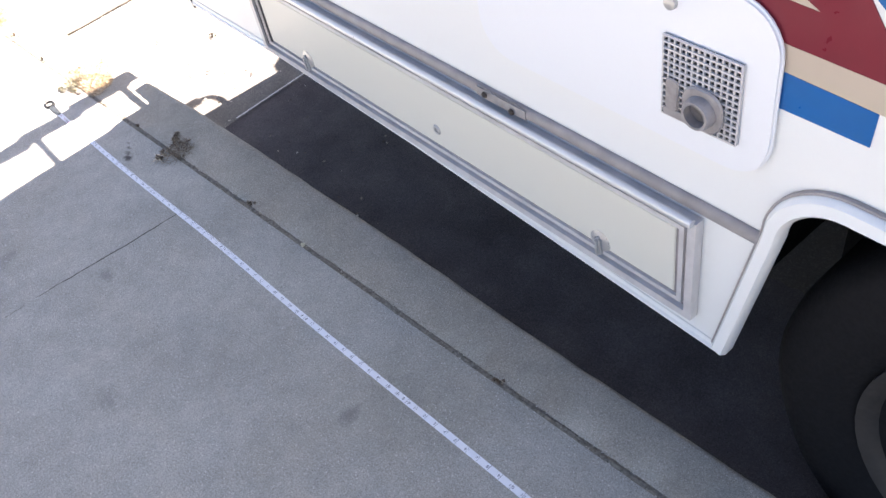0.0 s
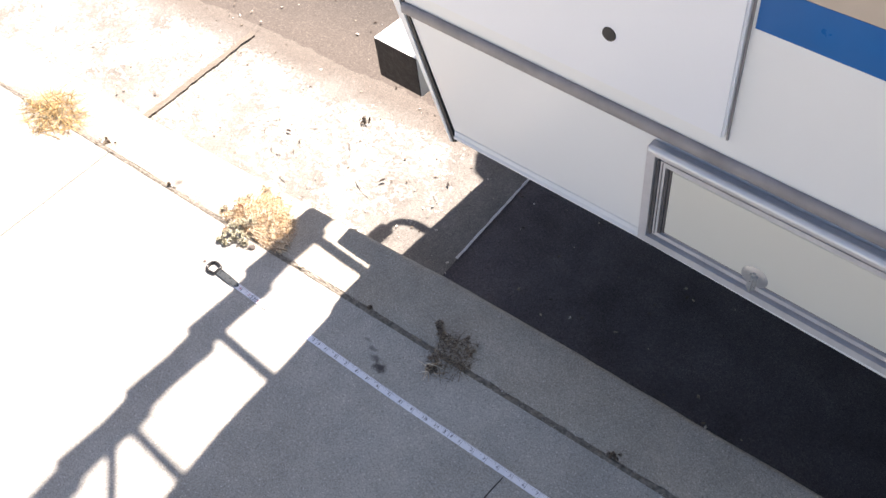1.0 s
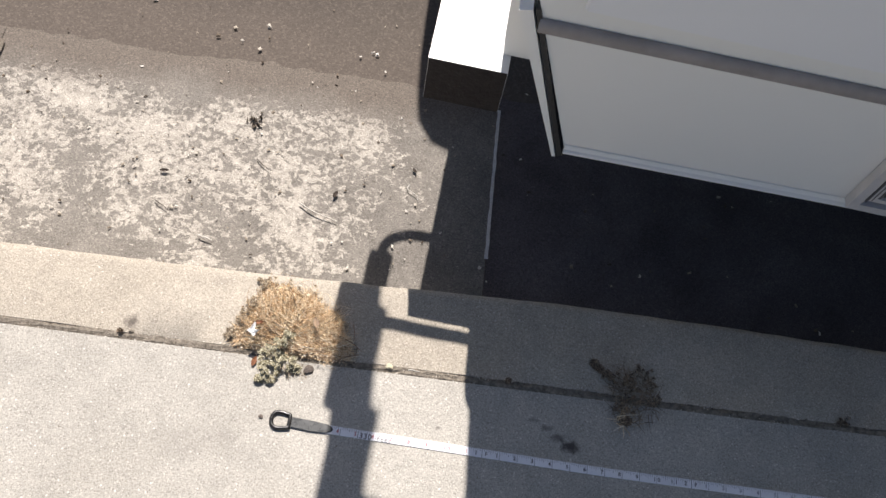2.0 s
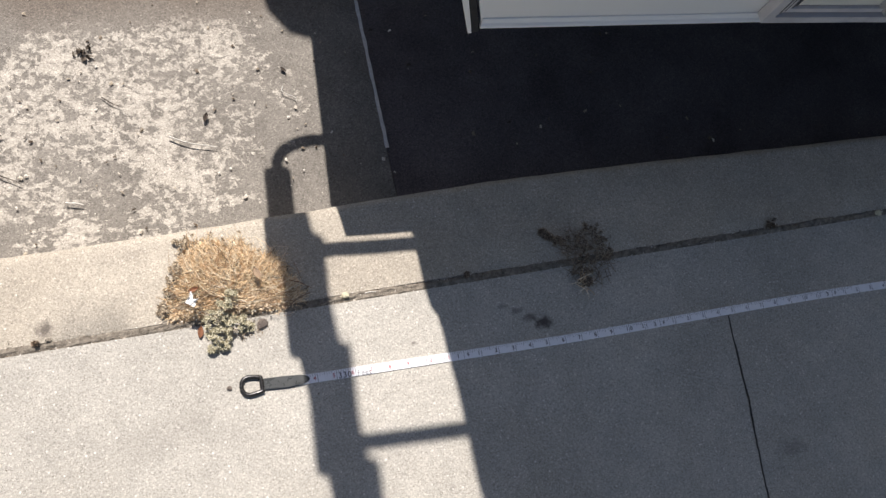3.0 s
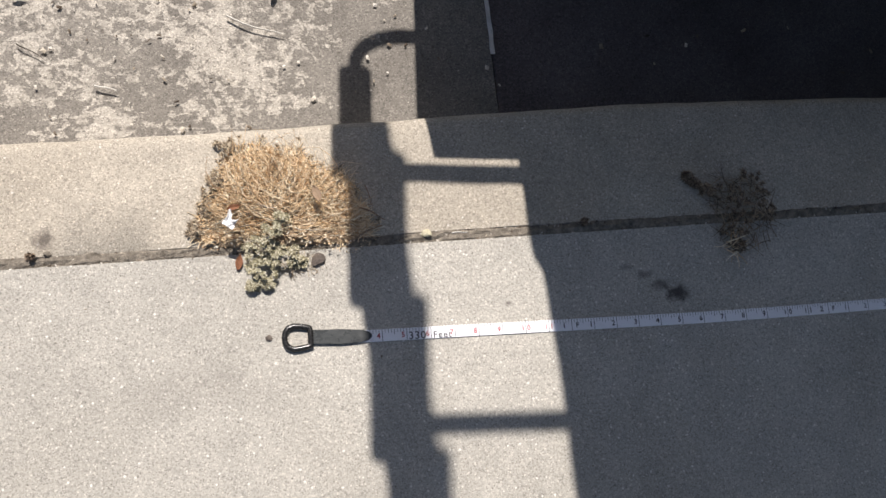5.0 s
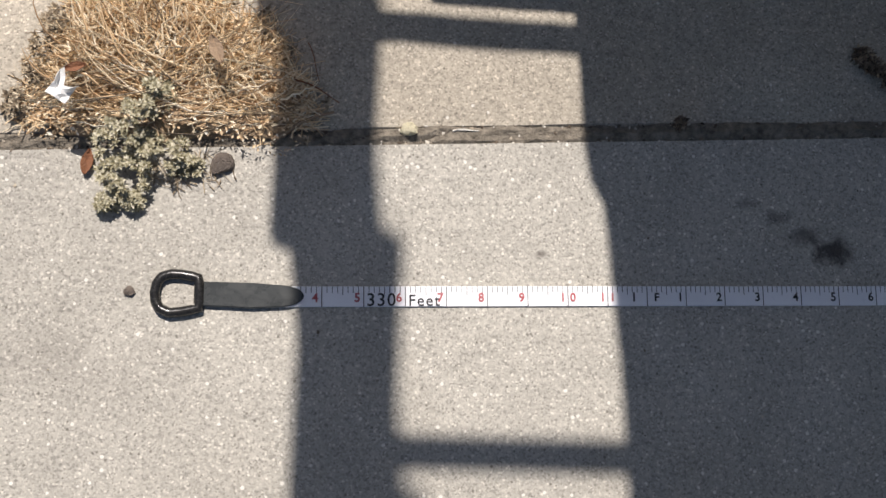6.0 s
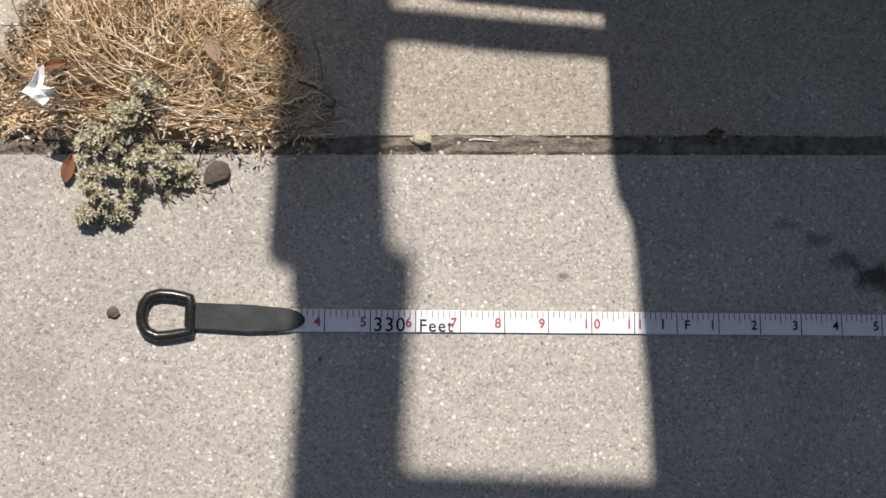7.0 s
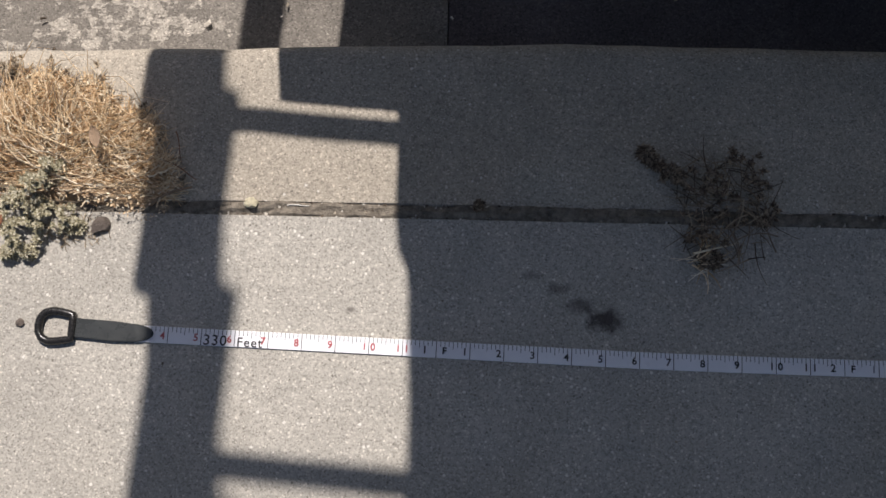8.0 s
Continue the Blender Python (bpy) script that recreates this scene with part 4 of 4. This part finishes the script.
def scatter(lobes, count, seed):
    """Spots for rosettes in lobes of x, y, half sizes and height."""
    rnd = random.Random(seed)
    out = []
    for x, y, sx, sy, h in lobes:
        for _ in range(count):
            a, r = rnd.uniform(0, 6.283), rnd.random() ** 0.5
            out.append((x + sx * r * math.cos(a), y + sy * r * math.sin(a), h * (1 - 0.7 * r * r) * rnd.uniform(0.45, 1.0), rnd.uniform(0.0016, 0.0034)))
    return out


weed = new("weed_clump")
tagged(weed, "clump of dry golden grass and grey-green leaves in the joint", "weed")
weed.location = (0, 0.11, 0)
smooth(part("litter", litter_bed(), dirt_material("grass_litter", (0.30, 0.20, 0.12), (0.60, 0.45, 0.29)), weed, "brown broken straw litter"), 60)
from_lists("dry_grass", tangle(3300, 11, 0.022, 0.00052, 0.010), HAY, weed, "golden dry grass stems")
from_lists("straw", stems(520, 12, 0.55, 1.02, 0.00062, 0.012, 0.75), HAY, weed, "pale long dry stems")
from_lists("straw", stems(70, 15, 0.95, 1.14, 0.00048, 0.018, 0.4, (20, 150)), HAY, weed, "pale long dry stems")
from_lists("straw", stems(120, 16, 0.5, 1.08, 0.0005, 0.014, 0.7), WITHERED, weed, "brown withered stalks")
rnd = random.Random(77)
chaff = ([], [])
for _ in range(1500):
    a, r = rnd.uniform(-14, 190), rnd.random() ** 0.5
    d = reach(a) * r * 0.95
    c = Vector((d * math.cos(radians(a)), d * math.sin(radians(a)), 0.003 + 0.016 * (1 - r * r) * rnd.uniform(0.6, 1.05)))
    turn = Euler((rnd.gauss(0, 0.5), rnd.gauss(0, 0.5), rnd.uniform(0, 6.28))).to_matrix()
    s, k, b = rnd.uniform(0.0005, 0.0020), rnd.uniform(0.25, 0.7), len(chaff[0])
    chaff[0].extend(tuple(c + turn @ Vector(p)) for p in ((-s, 0, 0), (0, -s * k, 0.0003), (s, 0, 0), (0, s * k, 0.0003)))
    chaff[1].append((b, b + 1, b + 2, b + 3))
from_lists("chaff", chaff, HAY, weed, "pale chaff and seed husks")
SAGE_LOBES = ((-0.018, -0.010, 0.018, 0.014, 0.034), (0.003, -0.018, 0.020, 0.013, 0.028), (-0.016, -0.032, 0.016, 0.012, 0.026), (-0.026, -0.046, 0.007, 0.006, 0.012), (-0.006, 0.006, 0.012, 0.011, 0.036), (0.020, -0.024, 0.010, 0.006, 0.012), (-0.012, -0.045, 0.007, 0.005, 0.012), (0.004, 0.018, 0.010, 0.008, 0.034))
from_lists("grey_leaves", rosettes(scatter(SAGE_LOBES, 32, 50), 0.0018, 24, 51), SAGE, weed, "dusty grey-green leaves")
from_lists("straw", blades(70, (0.018, -0.028), (0.030, 0.012), 0.014, 0.0004, 0.003, 0.1, 13, 2.0), WITHERED, weed)
BROWN_LOBES = ((-0.050, 0.100, 0.011, 0.010, 0.014), (-0.069, 0.042, 0.010, 0.016, 0.014), (-0.060, 0.064, 0.008, 0.012, 0.012), (-0.081, 0.012, 0.008, 0.010, 0.010))
from_lists("brown_leaves", rosettes(scatter(BROWN_LOBES, 16, 52), 0.0024, 16, 53), WITHERED, weed, "withered grey-brown leaves")
wisps = [(reach(a) * f * math.cos(radians(a)), reach(a) * f * math.sin(radians(a)), 0.012, 0.003) for a, f in ((108, 1.03), (96, 1.02), (88, 0.98), (76, 1.04), (66, 0.98), (58, 1.05), (47, 1.02), (30, 0.98), (-6, 0.98), (8, 1.02), (172, 1.0))]
from_lists("brown_leaves", rosettes(wisps, 0.0022, 12, 54), WITHERED, weed, "withered grey-brown leaves")

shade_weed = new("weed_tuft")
shade_weed.location = (0.519, 0.124, 0)
tagged(shade_weed, "brown withered weed tuft in the kerb joint", "weed")
from_lists("straw", blades(150, (0.002, 0.0), (0.042, 0.046), 0.030, 0.0005, 0.022, 0.25, 21, 1.4), BROWNGRASS, shade_weed)
TUFT_LOBES = ((0.012, 0.026, 0.024, 0.024, 0.028), (-0.016, 0.016, 0.020, 0.018, 0.024), (0.020, 0.0, 0.020, 0.018, 0.022), (-0.012, -0.018, 0.018, 0.020, 0.020), (-0.012, -0.040, 0.010, 0.010, 0.012), (-0.040, 0.026, 0.010, 0.010, 0.014), (-0.052, 0.034, 0.005, 0.005, 0.012), (-0.060, 0.042, 0.006, 0.006, 0.010))
from_lists("brown_leaves", rosettes(scatter(TUFT_LOBES, 20, 22), 0.0024, 14, 24), BROWNGRASS, shade_weed, "dull brown shrivelled leaves")
from_lists("straw", blades(26, (-0.014, -0.036), (0.010, 0.018), 0.03, 0.0007, 0.014, 0.3, 23, 0.6), HAY, shade_weed, "few pale dry stems")

far_weed = new("weed_tuft")
far_weed.location = (-0.655, 0.095, 0)
tagged(far_weed, "sparse yellowed grass tuft in the kerb joint", "weed")
from_lists("dry_grass", blades(300, (0, 0), (0.085, 0.06), 0.075, 0.0008, 0.03, 0.45, 31, 0.7), YELLOWED, far_weed)
from_lists("brown_leaves", leaves(260, (-0.02, -0.01), (0.07, 0.05), 0.0045, 0.015, 32), SAGE, far_weed)

for n, (x, y, s) in enumerate(((-0.236, 0.101, 0.004), (0.843, 0.137, 0.011), (0.33, 0.118, 0.005), (1.62, 0.15, 0.012), (-0.46, 0.102, 0.02))):
    tuft = new("joint_weed")
    tuft.location = (x, y, 0)
    tagged(tuft, "small withered weed sprig in the kerb joint", "weed", "weeds in the joint")
    from_lists("sprig", leaves(90, (0, 0), (s, s * 0.8), 0.0028, 0.008, 40 + n), BROWNGRASS, tuft)


# ---- small loose things ----
def lump(seed, sx, sy, sz):
    bm = bmesh.new()
    bmesh.ops.create_icosphere(bm, subdivisions=2, radius=1)
    for v in bm.verts:
        k = 1 + 0.45 * noise.noise(v.co * 1.3 + Vector((seed, seed * 2, 0)))
        v.co = Vector((v.co.x * sx * k, v.co.y * sy * k, max(-0.6, v.co.z * k) * sz + 0.6 * sz))
    return bm


def pebble(x, y, z, sx, sy, sz, material, seed, label, name="pebble", turn=0):
    ob = smooth(part(name, lump(seed, sx, sy, sz), material), 24)
    ob.matrix_world = pose(x, y, z, 0, 0, turn)
    return tagged(ob, label, "stone")


pebble(0.1555, 0.1115, -0.001, 0.0054, 0.0044, 0.0046, STONE, 1, "small pale yellow pebble in the kerb joint")
pebble(-0.012, 0.010, 0.0, 0.0034, 0.0030, 0.0018, DARKSTONE, 2, "tiny grey-brown pebble beside the tape ring")
pebble(0.041, 0.088, 0.0, 0.0085, 0.0065, 0.004, DARKSTONE, 3, "dark angular pebble beside the dry weed", turn=30)
pebble(1.05, 0.134, -0.001, 0.006, 0.005, 0.004, STONE, 4, "small pale pebble in the kerb joint")
pebble(-0.222, 0.104, -0.001, 0.004, 0.003, 0.003, SOIL, 5, "grey-brown dirt clod at the kerb joint", "dirt_clod")


def twig(x0, y0, x1, y1, z, r, material, label, kink=0.004):
    n = 6
    pts = []
    for k in range(n + 1):
        s = k / n
        w = kink * math.sin(s * 5.0 + x0 * 70)
        pts.append((x0 + (x1 - x0) * s - (y1 - y0) * w * 8, y0 + (y1 - y0) * s + (x1 - x0) * w * 8, z + r + 0.0012 * math.sin(s * 3.1)))
    ob = smooth(part("twig", tube(pts, [r * (1 - 0.5 * k / n) for k in range(n + 1)], 6), material), 60)
    return tagged(ob, label, "twig", "twigs in the gutter")


G = ROAD + 0.004
twig(-0.052, 0.443, 0.018, 0.417, G + 0.001, 0.0014, TWIG, "bleached white twig lying in the gutter")
twig(-0.146, 0.52, -0.118, 0.50, G, 0.0009, BARK, "short dark twig lying in the gutter")
twig(0.140, 0.52, 0.150, 0.488, G, 0.0009, TWIG, "thin pale twig lying in the gutter", 0.03)
twig(-0.21, 0.35, -0.185, 0.343, G, 0.0016, TWIG, "short pale twig lying in the gutter")
twig(-0.30, 0.405, -0.27, 0.385, G, 0.0009, BARK, "short dark twig lying in the gutter")
twig(0.183, 0.1115, 0.200, 0.1125, -0.001, 0.0008, TWIG, "pale straw bit in the kerb joint")

scrap = bmesh.new()
grid = [[scrap.verts.new((0.0042 * i * (0.35 + 0.3 * abs(j - 1.6)), 0.0038 * j + 0.003 * noise.noise((i * 1.3, j, 8)), 0.002 + 0.009 * noise.noise((i * 1.1, j * 1.3, 4)))) for j in range(5)] for i in range(6)]
for a, b in zip(grid, grid[1:]):
    for k in range(4):
        scrap.faces.new((a[k], b[k], b[k + 1], a[k + 1]))
paper = part("paper_scrap", scrap, PAPER)
solid = paper.modifiers.new("thickness", "SOLIDIFY")
solid.thickness = 0.0004
paper.matrix_world = pose(-0.044, 0.114, 0.034, 20, 10, 62) @ Matrix.Diagonal((0.85, 0.8, 0.8, 1))
tagged(paper, "crumpled white paper scrap caught in the dry weed", "litter")


def leaf(x, y, z, s, turn, material, label):
    bm = bmesh.new()
    rows = []
    for k in range(6):
        t = k / 5
        w = s * 0.24 * math.sin(math.pi * (0.08 + 0.88 * t))
        rows.append([bm.verts.new((s * (t - 0.5), o * w, 0.001 + abs(o) * s * 0.12 + 0.1 * s * (t - 0.5) ** 2)) for o in (-1, 0, 1)])
    for a, b in zip(rows, rows[1:]):
        for k in (0, 1):
            bm.faces.new((a[k], b[k], b[k + 1], a[k + 1]))
    ob = part("dead_leaf", bm, material)
    ob.modifiers.new("thickness", "SOLIDIFY").thickness = 0.0004
    ob.matrix_world = pose(x, y, z, 0, 0, turn)
    return tagged(ob, label, "leaf", "dead leaves")


leaf(-0.042, 0.140, 0.022, 0.013, 15, LEAFBROWN, "rust-brown dead leaf on the dry weed")
leaf(-0.039, 0.088, 0.001, 0.016, 80, LEAFBROWN, "rust-brown dead leaf under the dry weed")
leaf(0.040, 0.150, 0.030, 0.018, 110, plain("dead_leaf_tan", (0.42, 0.30, 0.20), 0.8, 0, 0.15, 200, 0.001), "tan dead leaf on the dry weed")
twig(0.084, 0.142, 0.112, 0.128, 0.004, 0.0006, LEAFBROWN, "brown stalk fallen from the dry weed")
twig(0.070, 0.104, 0.108, 0.122, 0.002, 0.0016, bpy.data.materials["dead_leaf_tan"], "flat tan stalk lying along the kerb joint")
twig(0.092, 0.165, 0.100, 0.140, 0.006, 0.0004, LEAFBROWN, "thin brown stalk fallen from the dry weed")
for x, y, s, a in ((-0.30, 0.465, 0.016, 10), (0.008, 0.473, 0.016, 70), (0.142, 0.55, 0.012, 130)):
    leaf(x, y, G, s, a, BARK, "curled dark leaf bit lying in the gutter")


debris = new("leaf_debris")
debris.location = (-0.166, 0.598, ROAD + 0.002)
tagged(debris, "crumpled dark leaf debris at the gutter edge", "leaf")
from_lists("leaf_bits", leaves(26, (0, 0), (0.016, 0.010), 0.0055, 0.008, 91), plain("rotten_leaf", (0.13, 0.105, 0.08), 0.85, 0, 0.2, 200), debris)


def crumbs(count, x0, x1, y0, y1, z, size, seed):
    """Fine chips and grit."""
    rnd = random.Random(seed)
    verts, faces = [], []
    for _ in range(count):
        c = Vector((rnd.uniform(x0, x1), y0 + (y1 - y0) * rnd.random(), z))
        s = size * rnd.uniform(0.35, 1.4)
        turn = Euler((rnd.gauss(0, 0.3), rnd.gauss(0, 0.3), rnd.uniform(0, 6.28))).to_matrix()
        b = len(verts)
        k = rnd.uniform(0.3, 0.9)
        for p in ((-s, -s * k, 0), (s, -s * k * 0.6, 0), (s * 0.8, s * k, 0), (-s * 0.7, s * k, 0), (0, 0, s * 0.5)):
            verts.append(tuple(c + turn @ Vector(p)))
        faces += [(b, b + 1, b + 4), (b + 1, b + 2, b + 4), (b + 2, b + 3, b + 4), (b + 3, b, b + 4)]
    return verts, faces


CHIPS = straw("mixed_grit", (0.0, (0.06, 0.045, 0.035)), (0.4, (0.20, 0.16, 0.12)), (0.75, (0.48, 0.42, 0.33)), (1.0, (0.82, 0.78, 0.70)), rough=0.9)
for name, data, label in (
    ("gutter_grit", crumbs(480, -2.2, 0.10, 0.165, 0.62, ROAD + 0.003, 0.0028, 61), "scattered chips and grit in the gutter"),
    ("gutter_grit", crumbs(46, 0.10, 1.1, 0.19, 0.60, ROAD + 0.003, 0.0034, 65), "scattered pale chips on the dark gutter concrete"),
    ("road_grit", crumbs(420, -2.2, 0.2, 0.6, 1.3, ROAD + 0.004, 0.0038, 62), "pale chips on the asphalt"),
    ("joint_grit", crumbs(2600, -1.6, 2.0, -0.008, 0.004, -0.0008, 0.0015, 63), "crumbs in the kerb joint"),
    ("pavement_grit", crumbs(260, -1.2, 0.6, -0.7, 0.13, 0.0004, 0.0010, 64), "sparse grit on the concrete"),
):
    tagged(along(from_lists(name, data, CHIPS, None)), label, "grit", kind="stuff")
